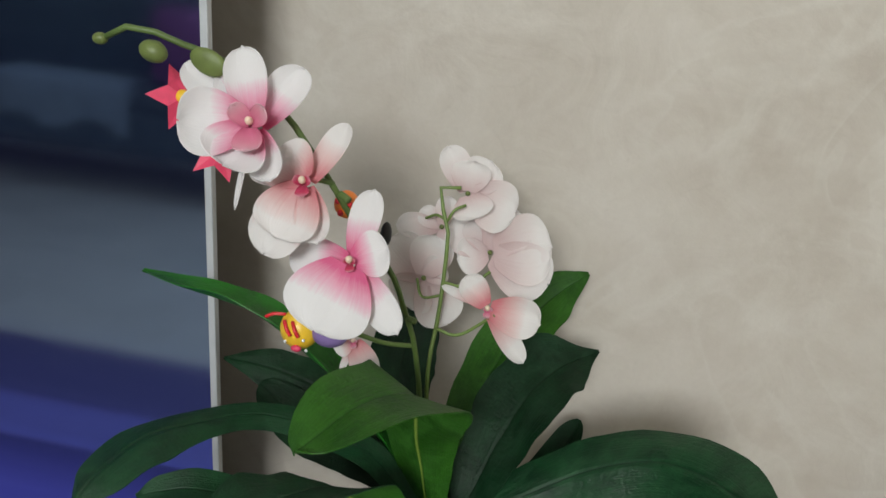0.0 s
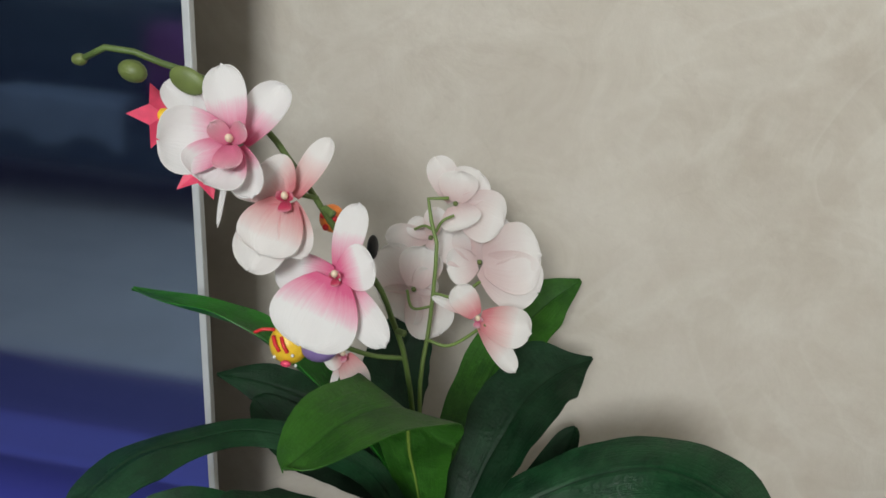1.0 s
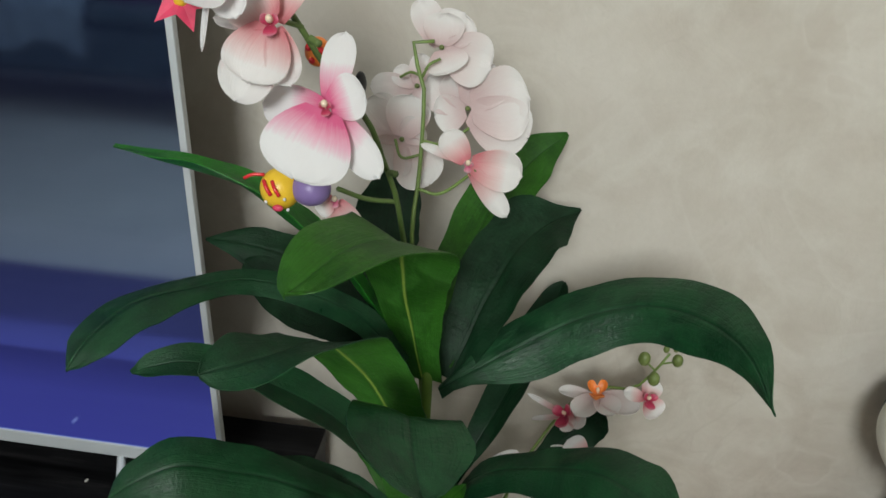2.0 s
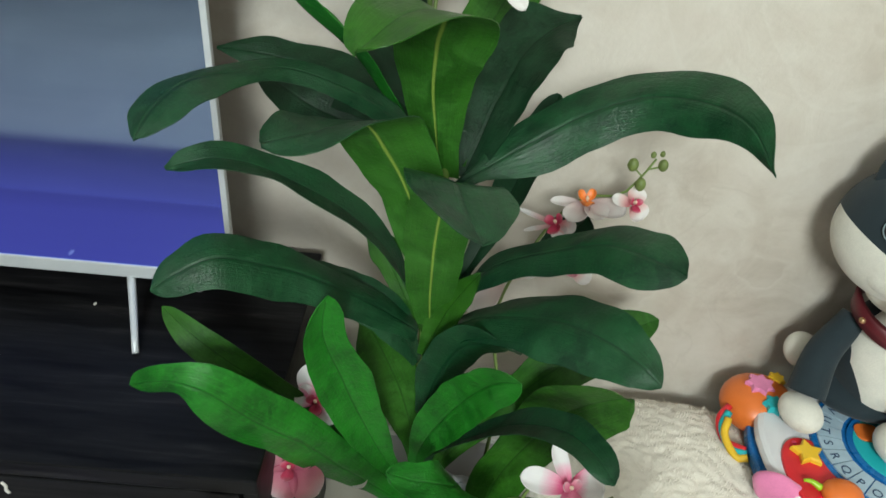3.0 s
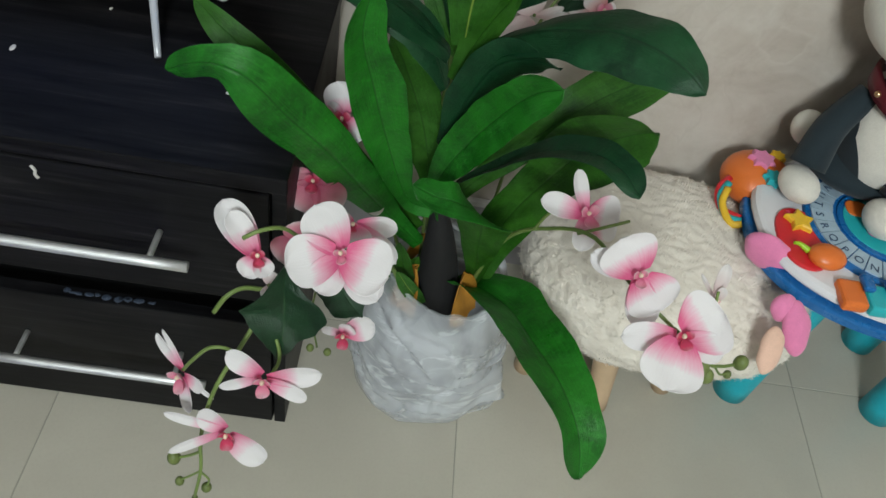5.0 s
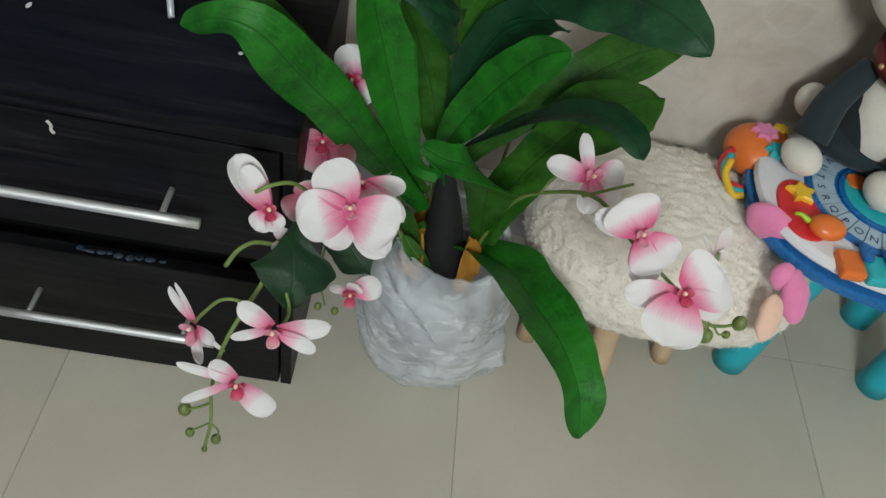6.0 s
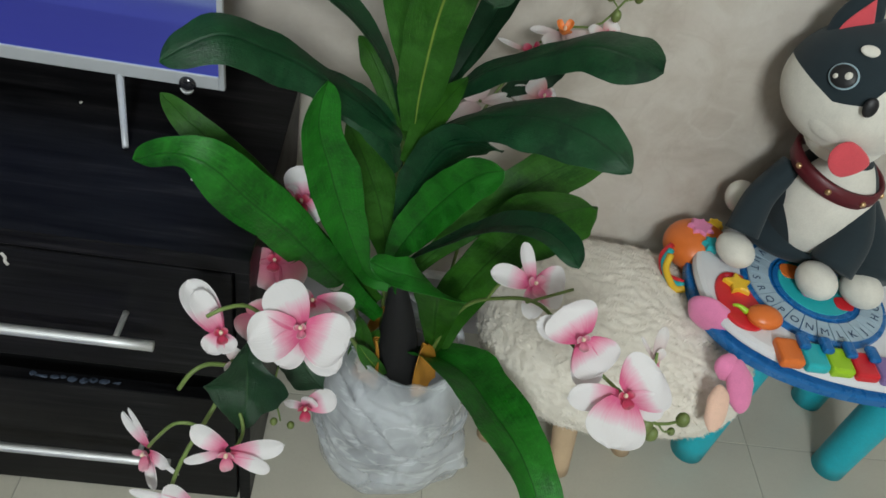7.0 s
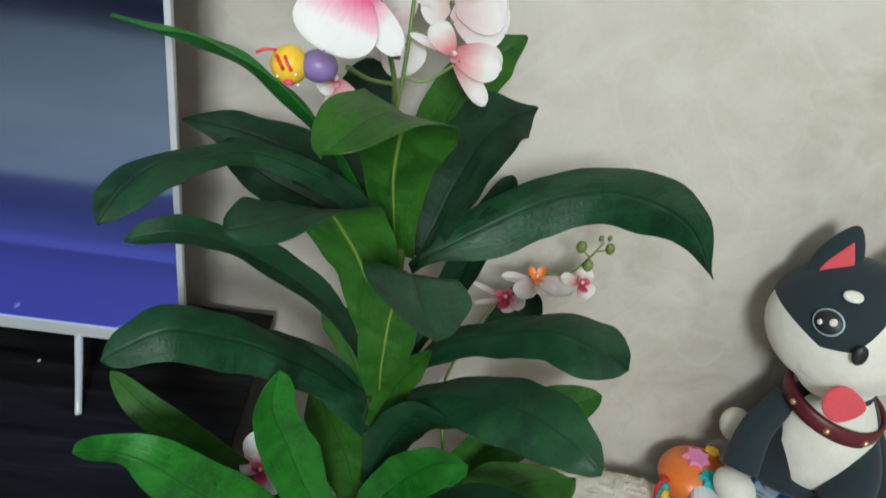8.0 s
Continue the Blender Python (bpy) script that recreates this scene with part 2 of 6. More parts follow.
M = dict(
    plaster=plaster("plaster"),
    wall=plain("wall_paint", (0.74, 0.71, 0.66), 0.7, grain=0.05, scale=9),
    ceiling=plain("ceiling_paint", (0.82, 0.80, 0.77), 0.8, grain=0.03, scale=9),
    skirt=plain("grey_skirting", (0.36, 0.35, 0.36), 0.35, grain=0.06, scale=20),
    skirt_top=plain("white_strip", (0.72, 0.71, 0.70), 0.5),
    grout=plain("grout", (0.34, 0.33, 0.28), 0.9),
    tile=tile_material("floor_tile"),
    black=dark_wood("black_wood"),
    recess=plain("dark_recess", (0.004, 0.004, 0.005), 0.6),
    chrome=plain("brushed_steel", (0.72, 0.73, 0.74), 0.58, 1.0, 0.05, 90),
    silver=plain("silver_plastic", (0.55, 0.57, 0.60), 0.42, 0.25, 0.04, 70),
    screen=screen_material("dark_screen"),
    mat_blue=plain("blue_foam", (0.13, 0.12, 0.36), 0.8, grain=0.08, scale=30),
    mat_navy=plain("navy_foam", (0.055, 0.05, 0.13), 0.8, grain=0.08, scale=30),
    mauve=plain("mauve_cloth", (0.34, 0.12, 0.30), 0.9, grain=0.2, scale=80, bump=0.3),
    throw=plain("pale_blue_throw", (0.34, 0.41, 0.46), 0.95, grain=0.2, scale=60, bump=0.4),
    sofa=plain("charcoal_cloth", (0.10, 0.14, 0.155), 0.9, grain=0.2, scale=80, bump=0.3),
    black_plastic=plain("black_plastic", (0.01, 0.01, 0.011), 0.35),
    glass_dot=plain("glossy_dot", (0.02, 0.02, 0.025), 0.05, coat=1.0, bump=0),
    scuff=plain("bluish_fleck", (0.04, 0.055, 0.085), 0.5, grain=0.4, scale=300),
    chip=plain("bare_chip", (0.6, 0.58, 0.55), 0.8),
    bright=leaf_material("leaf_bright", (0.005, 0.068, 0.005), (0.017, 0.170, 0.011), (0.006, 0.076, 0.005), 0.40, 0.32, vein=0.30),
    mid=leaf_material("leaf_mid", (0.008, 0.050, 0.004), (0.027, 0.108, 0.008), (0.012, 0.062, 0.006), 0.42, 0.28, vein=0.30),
    rib=leaf_material("leaf_ribbed", (0.018, 0.085, 0.008), (0.036, 0.145, 0.014), (0.30, 0.42, 0.07), 0.5, 0.35, rib_width=0.026),
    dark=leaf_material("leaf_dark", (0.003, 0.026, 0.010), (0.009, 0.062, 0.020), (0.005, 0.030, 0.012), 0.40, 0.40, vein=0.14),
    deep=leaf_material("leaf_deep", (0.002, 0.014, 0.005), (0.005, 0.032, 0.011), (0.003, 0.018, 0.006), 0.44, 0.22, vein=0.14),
    small_leaf=leaf_material("leaf_small", (0.004, 0.022, 0.008), (0.008, 0.040, 0.014), (0.014, 0.055, 0.016), 0.42, 0.45, vein=0.05),
    stem=plain("green_stem", (0.15, 0.22, 0.055), 0.5, grain=0.25, scale=40),
    stem_dark=plain("olive_stem", (0.09, 0.14, 0.035), 0.5, grain=0.25, scale=40),
    stalk=plain("yellow_green_stalk", (0.09, 0.16, 0.02), 0.5, grain=0.3, scale=30),
    bud=plain("green_bud", (0.13, 0.17, 0.045), 0.5, grain=0.25, scale=90),
    bark=plain("black_trunk", (0.006, 0.006, 0.0065), 0.85, grain=0.35, scale=60, bump=0.4),
    sheath=plain("orange_sheath", (0.42, 0.19, 0.02), 0.6, grain=0.25, scale=50),
    petal=petal_material("pink_petal", (0.80, 0.15, 0.33), (0.86, 0.50, 0.62), (0.88, 0.86, 0.865), 0.37),
    petal_soft=petal_material("soft_petal", (0.74, 0.26, 0.29), (0.82, 0.60, 0.59), (0.88, 0.85, 0.84), 0.50),
    petal_pink=petal_material("rose_petal", (0.66, 0.12, 0.24), (0.78, 0.34, 0.42), (0.84, 0.74, 0.76), 0.95),
    petal_pale=petal_material("pale_petal", (0.72, 0.55, 0.55), (0.82, 0.73, 0.72), (0.87, 0.835, 0.825), 0.6),
    lip=petal_material("red_lip", (0.50, 0.03, 0.09), (0.72, 0.07, 0.17), (0.82, 0.30, 0.40), 0.85),
    lip_pink=petal_material("pink_lip", (0.72, 0.16, 0.30), (0.82, 0.34, 0.46), (0.86, 0.56, 0.63), 0.85),
    star=plain("red_star", (0.66, 0.05, 0.12), 0.5, grain=0.25, scale=120),
    column=plain("cream_column", (0.82, 0.66, 0.50), 0.5, grain=0.1, scale=120),
    orange=plain("orange_spot", (0.80, 0.22, 0.04), 0.45, grain=0.15, scale=90),
    yellow=plain("yellow_paint", (0.80, 0.50, 0.03), 0.4, grain=0.1, scale=90),
    red=plain("red_paint", (0.62, 0.02, 0.03), 0.35, grain=0.08, scale=60),
    purple=plain("purple_paint", (0.22, 0.15, 0.36), 0.4, grain=0.1, scale=60),
    bag=bag_material("plastic_film"),
    pot=plain("pale_pot", (0.34, 0.35, 0.38), 0.5),
    wool=wool_material("cream_wool"),
    wood=plain("pale_wood", (0.58, 0.42, 0.27), 0.5, grain=0.12, scale=25),
    pink=plush("pink_felt", (0.75, 0.22, 0.42)),
    peach=plush("peach_felt", (0.80, 0.52, 0.40)),
    fur_white=plush("white_plush", (0.72, 0.69, 0.62)),
    fur_navy=plush("slate_plush", (0.012, 0.023, 0.030), 0.10),
    felt_red=plush("red_felt", (0.62, 0.07, 0.09)),
    collar=plain("maroon_collar", (0.105, 0.008, 0.015), 0.45),
    brass=plain("brass_stud", (0.75, 0.52, 0.28), 0.3, 1.0),
    eye_black=plain("eye_black", (0.008, 0.008, 0.010), 0.5, bump=0.1),
    eye_ring=plush("pale_blue_felt", (0.30, 0.42, 0.48)),
    toy_white=plain("white_toy_plastic", (0.72, 0.72, 0.75), 0.22, grain=0.02, bump=0),
    toy_blue=plain("blue_toy_plastic", (0.012, 0.13, 0.38), 0.28, grain=0.05, bump=0),
    toy_teal=plain("teal_toy_plastic", (0.02, 0.42, 0.52), 0.45, grain=0.10, scale=200, bump=0.2),
    toy_orange=plain("orange_toy_plastic", (0.72, 0.17, 0.03), 0.35, grain=0.05, bump=0.05),
    toy_green=plain("lime_toy_plastic", (0.34, 0.58, 0.02), 0.35, grain=0.05, bump=0),
    toy_card=plain("pale_blue_card", (0.36, 0.47, 0.56), 0.4, grain=0.15, scale=40, bump=0),
    toy_aqua=plain("aqua_toy_plastic", (0.03, 0.42, 0.46), 0.35, grain=0.05, bump=0),
    ink=plain("dark_blue_ink", (0.02, 0.05, 0.12), 0.5, bump=0),
)


# ---- building blocks ----
def mesh_of(bm, name, material, smooth=True):
    me = bpy.data.meshes.new(name)
    bm.normal_update()
    bm.to_mesh(me)
    bm.free()
    for m in (material if isinstance(material, (list, tuple)) else [material]):
        me.materials.append(m)
    if smooth:
        for p in me.polygons:
            p.use_smooth = True
    return me


def root(name, at, label, category, group="", kind=""):
    ob = new(name)
    ob.location = at
    ob.empty_display_size = 0.03
    return tagged(ob, label, category, group, kind)


def part(name, bm, material, parent, label="", smooth=True):
    """Links a bmesh, built in world places, as one mesh under a thing or under a part."""
    top = parent
    while top.parent:
        top = top.parent
    bmesh.ops.translate(bm, verts=bm.verts, vec=-Vector(top.location))
    ob = new(name, mesh_of(bm, name, material, smooth))
    ob.parent = parent
    return tagged(ob, label)


def single(name, bm, material, at, label, category, group="", kind="", smooth=True):
    bmesh.ops.translate(bm, verts=bm.verts, vec=-Vector(at))
    ob = new(name, mesh_of(bm, name, material, smooth))
    ob.location = at
    return tagged(ob, label, category, group, kind)


def box(bm, x0, x1, y0, y1, z0, z1, bevel=0.0, mat=0):
    r = bmesh.ops.create_cube(bm, size=1, matrix=Matrix.LocRotScale(((x0 + x1) / 2, (y0 + y1) / 2, (z0 + z1) / 2), None, (x1 - x0, y1 - y0, z1 - z0)))
    vs = r["verts"]
    fs = {f for v in vs for f in v.link_faces}
    for f in fs:
        f.material_index = mat
    if bevel:
        es = {e for v in vs for e in v.link_edges}
        bmesh.ops.bevel(bm, geom=list(es), offset=bevel, segments=2, affect="EDGES", profile=0.5, material=-1)
    return bm


def boxed(*a, **k):
    return box(bmesh.new(), *a, **k)


def ball(bm, at, r, seg=20, rings=14, mat=0, turn=None):
    """An ellipsoid: r is one radius or three."""
    r = (r, r, r) if not hasattr(r, "__len__") else r
    m = Matrix.Translation(at) @ (turn.to_4x4() if turn is not None else Matrix()) @ Matrix.Diagonal((*r, 1))
    q = bmesh.ops.create_uvsphere(bm, u_segments=seg, v_segments=rings, radius=1, matrix=m)
    for v in q["verts"]:
        for f in v.link_faces:
            f.material_index = mat
    return q["verts"]


def spline(points, n):
    """Points of an even Catmull-Rom curve through the given ones."""
    p = [Vector(q) for q in points]
    p = [p[0] * 2 - p[1], *p, p[-1] * 2 - p[-2]]
    fine = []
    for k in range(1, len(p) - 2):
        for j in range(24):
            t = j / 24
            a, b, c, d = p[k - 1], p[k], p[k + 1], p[k + 2]
            fine.append(0.5 * ((2 * b) + (c - a) * t + (2 * a - 5 * b + 4 * c - d) * t * t + (3 * b - a - 3 * c + d) * t ** 3))
    fine.append(p[-2])
    run = [0.0]
    for a, b in zip(fine, fine[1:]):
        run.append(run[-1] + (b - a).length)
    out, k = [], 0
    for i in range(n):
        want = run[-1] * i / (n - 1)
        while k < len(run) - 2 and run[k + 1] < want:
            k += 1
        f = (want - run[k]) / max(1e-9, run[k + 1] - run[k])
        out.append(fine[k].lerp(fine[k + 1], min(1, f)))
    return out


def tube(bm, points, radius, n=None, seg=8, mat=0):
    """A round rod along a curve; radius is a number or a function of the way along (0 to 1). Ends are closed."""
    c = spline(points, n or max(6, 5 * len(points)))
    rad = radius if callable(radius) else (lambda s: radius)
    rings, nrm = [], None
    for i, p in enumerate(c):
        t = (c[min(i + 1, len(c) - 1)] - c[max(i - 1, 0)]).normalized()
        if nrm is None:
            nrm = t.orthogonal().normalized()
        nrm = (nrm - t * nrm.dot(t)).normalized()
        b = t.cross(nrm)
        r = rad(i / (len(c) - 1))
        rings.append([bm.verts.new(p + r * (math.cos(a) * nrm + math.sin(a) * b)) for a in (2 * math.pi * k / seg for k in range(seg))])
    for a, b in zip(rings, rings[1:]):
        for k in range(seg):
            bm.faces.new((a[k], a[(k + 1) % seg], b[(k + 1) % seg], b[k])).material_index = mat
    bm.faces.new(rings[0][::-1]).material_index = mat
    bm.faces.new(rings[-1]).material_index = mat
    return bm


def sheet(rows, thick, under=0):
    """A thin closed sheet from a grid of points with its two faces; UV runs across (u) and along (v)."""
    bm = bmesh.new()
    uvl = bm.loops.layers.uv.new("UVMap")
    nu, nv = len(rows), len(rows[0])
    nr = []
    for i in range(nu):
        line = []
        for j in range(nv):
            a = rows[min(i + 1, nu - 1)][j] - rows[max(i - 1, 0)][j]
            b = rows[i][min(j + 1, nv - 1)] - rows[i][max(j - 1, 0)]
            q = b.cross(a)
            line.append(q.normalized() if q.length > 1e-12 else Vector((0, 0, 1)))
        nr.append(line)
    top = [[bm.verts.new(rows[i][j] + nr[i][j] * thick / 2) for j in range(nv)] for i in range(nu)]
    low = [[bm.verts.new(rows[i][j] - nr[i][j] * thick / 2) for j in range(nv)] for i in range(nu)]

    def face(corners, side=0):
        f = bm.faces.new([c[0] for c in corners])
        f.material_index = side
        for lp, c in zip(f.loops, corners):
            lp[uvl].uv = (c[2] / (nv - 1), c[1] / (nu - 1))

    for i in range(nu - 1):
        for j in range(nv - 1):
            q = [(i, j), (i, j + 1), (i + 1, j + 1), (i + 1, j)]
            face([(top[a][b], a, b) for a, b in q])
            face([(low[a][b], a, b) for a, b in q[::-1]], under)
    rim = [(0, j) for j in range(nv)] + [(i, nv - 1) for i in range(1, nu)] + [(nu - 1, j) for j in range(nv - 2, -1, -1)] + [(i, 0) for i in range(nu - 2, 0, -1)]
    for (a, b), (c, d) in zip(rim, rim[1:] + rim[:1]):
        face([(top[c][d], c, d), (top[a][b], a, b), (low[a][b], a, b), (low[c][d], c, d)])
    bm.edges.ensure_lookup_table()
    for (a, b), (c, d) in zip(rim, rim[1:] + rim[:1]):
        for lay in (top, low):
            e = bm.edges.get((lay[a][b], lay[c][d]))
            if e:
                e.smooth = False
    return bm


def profile(values, at, s):
    """A smooth value between those given at the places at (0 to 1)."""
    for (a0, v0), (a1, v1) in zip(zip(at, values), zip(at[1:], values[1:])):
        if s <= a1 + 1e-9:
            q = min(1.0, max(0.0, (s - a0) / max(1e-9, a1 - a0)))
            return v0 + (v1 - v0) * (0.5 * q + 0.5 * (3 * q * q - 2 * q ** 3))
    return values[-1]


def leaf_sheet(points, width, facing, peak=0.6, tip=0.55, base=0.3, trough=0.13, wave=0.032, seed=0, n=34, m=11, under=0):
    """A strap leaf along a curve. width: one number, or one for each point; facing: the way its face looks halfway along, or at its
    base and its tip; trough: depth of its gutter; tip: low is round."""
    rnd = random.Random(seed)
    ph = [rnd.uniform(0, 6.28) for _ in range(6)]
    fine = spline(points, 241)
    way = [0.35 * q + 0.65 * (1 - (1 - q) ** 1.7) for q in (i / (n - 1) for i in range(n))]
    c = [fine[min(240, round(240 * s))] for s in way]
    tang = [(c[min(i + 1, n - 1)] - c[max(i - 1, 0)]).normalized() for i in range(n)]
    if hasattr(facing[0], "__len__"):
        f0, f1 = Vector(facing[0]).normalized(), Vector(facing[1]).normalized()
        nrm = [f0.lerp(f1, s) for s in way]
        nrm = [(v - t * v.dot(t)).normalized() for v, t in zip(nrm, tang)]
    else:
        nrm = [None] * n
        h = min(range(n), key=lambda i: abs(way[i] - 0.5))
        f = Vector(facing)
        nrm[h] = (f - tang[h] * f.dot(tang[h])).normalized()
        for i in range(h + 1, n):
            nrm[i] = (nrm[i - 1] - tang[i] * nrm[i - 1].dot(tang[i])).normalized()
        for i in range(h - 1, -1, -1):
            nrm[i] = (nrm[i + 1] - tang[i] * nrm[i + 1].dot(tang[i])).normalized()
    full = max(width) if hasattr(width, "__len__") else width
    if hasattr(width, "__len__"):
        run = [0.0]
        for p, q in zip(points, points[1:]):
            run.append(run[-1] + (Vector(q) - Vector(p)).length)
        close = 1 - min(0.30, 0.42 * (width[-1] + width[-2]) / run[-1])
        run = [r / run[-1] for r in run]
    rows = []
    for i in range(n):
        s = way[i]
        if hasattr(width, "__len__"):
            w = profile(width, run, s) * math.sqrt(max(0.0, 1 - max(0.0, (s - close) / (1 - close)) ** 2))
            w = max(w, 0.03 * full) / 2
        else:
            if s < peak:
                q = s / peak
                w = base + (1 - base) * (3 * q * q - 2 * q ** 3)
            else:
                w = max(0.0, 1 - ((s - peak) / (1 - peak)) ** 2.2) ** tip
            w = max(w, 0.05) * width / 2
        nn = nrm[i]
        side = tang[i].cross(nn)
        line = []
        for j in range(m):
            a = 2 * j / (m - 1) - 1
            lift = trough * abs(a) ** 1.4 * w * 2 - trough * w * 0.6
            lift += wave * full * (math.sin(9 * s + ph[0] + 1.3 * a) * abs(a) + 0.5 * math.sin(17 * s + ph[1]) * a)
            lift += 0.012 * full * math.sin(31 * s + ph[4] + 2.0 * a) * abs(a) ** 2 + 0.010 * full * math.sin(23 * s + 4.0 * a + ph[5])
            lift -= 0.008 * full * math.exp(-(a / 0.13) ** 2)
            edge = 1 + (0.025 * math.sin(19 * s + ph[2] * (1 if a > 0 else 2)) + 0.016 * math.sin(47 * s + ph[3] * (1 if a > 0 else 3))) * abs(a)
            line.append(c[i] + side * (a * w * edge) + nn * lift)
        rows.append(line)
    return sheet(rows, 0.0007, under)


def petal_sheet(m, length, width, angle, cup=0.2, bend=0.2, back=0.0, peak=0.58, n=11, k=9, seed=0, ruffle=0.03):
    """One petal in the flower's own plane (its face looks along +z of m), angle degrees from the top."""
    rnd = random.Random(seed)
    p1, p2 = rnd.uniform(0, 6.28), rnd.uniform(0, 6.28)
    ca, sa = math.cos(radians(angle)), math.sin(radians(angle))
    rows = []
    for i in range(n):
        q = i / (n - 1)
        s = 0.3 * q + 0.7 * math.sin(q * math.pi / 2)
        if s < peak:
            q = s / peak
            w = 0.42 + 0.58 * math.sin(q * math.pi / 2) ** 0.9
        else:
            w = max(0.0, 1 - ((s - peak) / (1 - peak)) ** 2.3) ** 0.5
        w = max(w, 0.04) * width / 2
        line = []
        for j in range(k):
            a = 2 * j / (k - 1) - 1
            r = length * (0.06 + 0.94 * s) * (1 + 0.012 * math.sin(3 * a + p1))
            x = a * w
            z = back + bend * length * (s * s - 0.25 * s) + cup * w * (a * a - 0.3) + ruffle * width * math.sin(5 * s + 4 * a + p2) * s * 0.5
            line.append(m @ Vector((x * ca + r * sa, -x * sa + r * ca, z)))
        rows.append(line)
    return sheet(rows, 0.0006)


def bloom(parent, at, face, up, petals, petal="petal", lip="lip", cup=0.3, throat=1.0, seed=1):
    """A moth orchid. face: where it looks; up: its top; petals from the back to the front, each (degrees clockwise from the top,
    length, width, bend towards the face); lip: the lobed lip with a cream column, or None where only a calyx shows."""
    z = Vector(face).normalized()
    y = Vector(up)
    y = (y - z * y.dot(z)).normalized()
    x = y.cross(z)
    m = Matrix((x, y, z)).transposed().to_4x4()
    m.translation = Vector(at)
    rnd = random.Random(seed)
    bm = bmesh.new()
    if lip:
        t0 = m @ Matrix.Translation((0, -0.002, 0.004))
        for ang, ln, wd, bd in ((180, 0.0105, 0.0115, 0.65), (50, 0.0085, 0.0075, 0.9), (-50, 0.0085, 0.0075, 0.9)):
            t = petal_sheet(t0, ln * throat, wd * throat, ang + rnd.uniform(-12, 12), 0.6, bd, 0.0, 0.62, 8, 7, seed, 0.22)
            me = bpy.data.meshes.new("t")
            t.to_mesh(me)
            t.free()
            bm.from_mesh(me)
            bpy.data.meshes.remove(me)
        ball(bm, m @ Vector((0, 0.0005, 0.006)), (0.0022, 0.0024, 0.0038), 10, 8, 1, m.to_3x3())
        core = part("flower", bm, [M[lip], M["column"]], parent)
    else:
        ball(bm, m @ Vector((0, 0, 0.001)), (0.0022, 0.0022, 0.0030), 10, 8, 0, m.to_3x3())
        core = part("flower", bm, M["bud"], parent, "small green calyx")
    for k, (a, ln, wd, bd) in enumerate(petals):
        part("petal" if wd > 0.55 * ln else "sepal",
             petal_sheet(m, ln * 1.02, wd * 1.1, a, cup, bd, 0.0016 * (k - len(petals) + 1), 0.60, 13, 11, seed * 7 + k, 0.06), M[petal], core)
    return core


def bud(parent, at, r, way=(0, 0, 1)):
    bm = bmesh.new()
    turn = Vector(way).to_track_quat("Z", "Y").to_matrix()
    r *= 0.84
    ball(bm, at, (r, r, r * 1.3), 12, 9, 0, turn)
    for k in range(3):
        a = 2.1 * k
        tube(bm, [Vector(at) + turn @ Vector((0, 0, -r * 1.3)), Vector(at) + turn @ Vector((math.cos(a) * r, math.sin(a) * r, 0)), Vector(at) + turn @ Vector((0, 0, r * 1.34))], r * 0.09, 8, 5)
    return part("bud", bm, M["bud"], parent)


# ---- room ----
X0, X1, Y0, Y1, Z1 = -3.3, 2.4, -2.75, 0.40, 2.85


def wall_slab(name, label, x0, x1, y0, y1, z0, z1, material):
    bm = boxed(x0, x1, y0, y1, z0, z1)
    return single(name, bm, material, ((x0 + x1) / 2, (y0 + y1) / 2, z0), label, "wall", kind="structure", smooth=False)


wall_slab("wall_north", "beige trowelled plaster wall with cloudy stains", X0 - 0.15, X1 + 0.15, Y1, Y1 + 0.15, -0.05, Z1, M["plaster"])
wall_slab("wall_west", "plain painted side wall of the room", X0 - 0.15, X0, Y0, Y1, -0.05, Z1, M["wall"])
wall_slab("wall_east", "plain painted side wall of the room", X1, X1 + 0.15, Y0, Y1, -0.05, Z1, M["wall"])
bm = bmesh.new()
box(bm, X0 - 0.15, WIN["x0"], Y0 - 0.15, Y0, -0.05, Z1)
box(bm, WIN["x1"], X1 + 0.15, Y0 - 0.15, Y0, -0.05, Z1)
box(bm, WIN["x0"], WIN["x1"], Y0 - 0.15, Y0, -0.05, WIN["z0"])
box(bm, WIN["x0"], WIN["x1"], Y0 - 0.15, Y0, WIN["z1"], Z1)
single("wall_south", bm, M["wall"], (0, Y0, 0), "painted wall with a window opening", "wall", kind="structure", smooth=False)
single("ceiling", boxed(X0 - 0.15, X1 + 0.15, Y0 - 0.15, Y1 + 0.15, Z1, Z1 + 0.12), M["ceiling"], (0, 0, Z1), "plain white painted ceiling", "ceiling", kind="structure", smooth=False)
win = root("window_1", (0, Y0, WIN["z0"]), "white framed window letting in soft daylight", "window", kind="structure")
bm = bmesh.new()
for a, b, c, d in ((WIN["x0"], WIN["x0"] + 0.05, WIN["z0"], WIN["z1"]), (WIN["x1"] - 0.05, WIN["x1"], WIN["z0"], WIN["z1"]),
                   (WIN["x0"] + 0.05, WIN["x1"] - 0.05, WIN["z0"], WIN["z0"] + 0.05), (WIN["x0"] + 0.05, WIN["x1"] - 0.05, WIN["z1"] - 0.05, WIN["z1"])):
    box(bm, a, b, Y0 - 0.05, Y0 - 0.005, c, d, 0.004)
part("window_frame", bm, M["toy_white"], win, smooth=False)

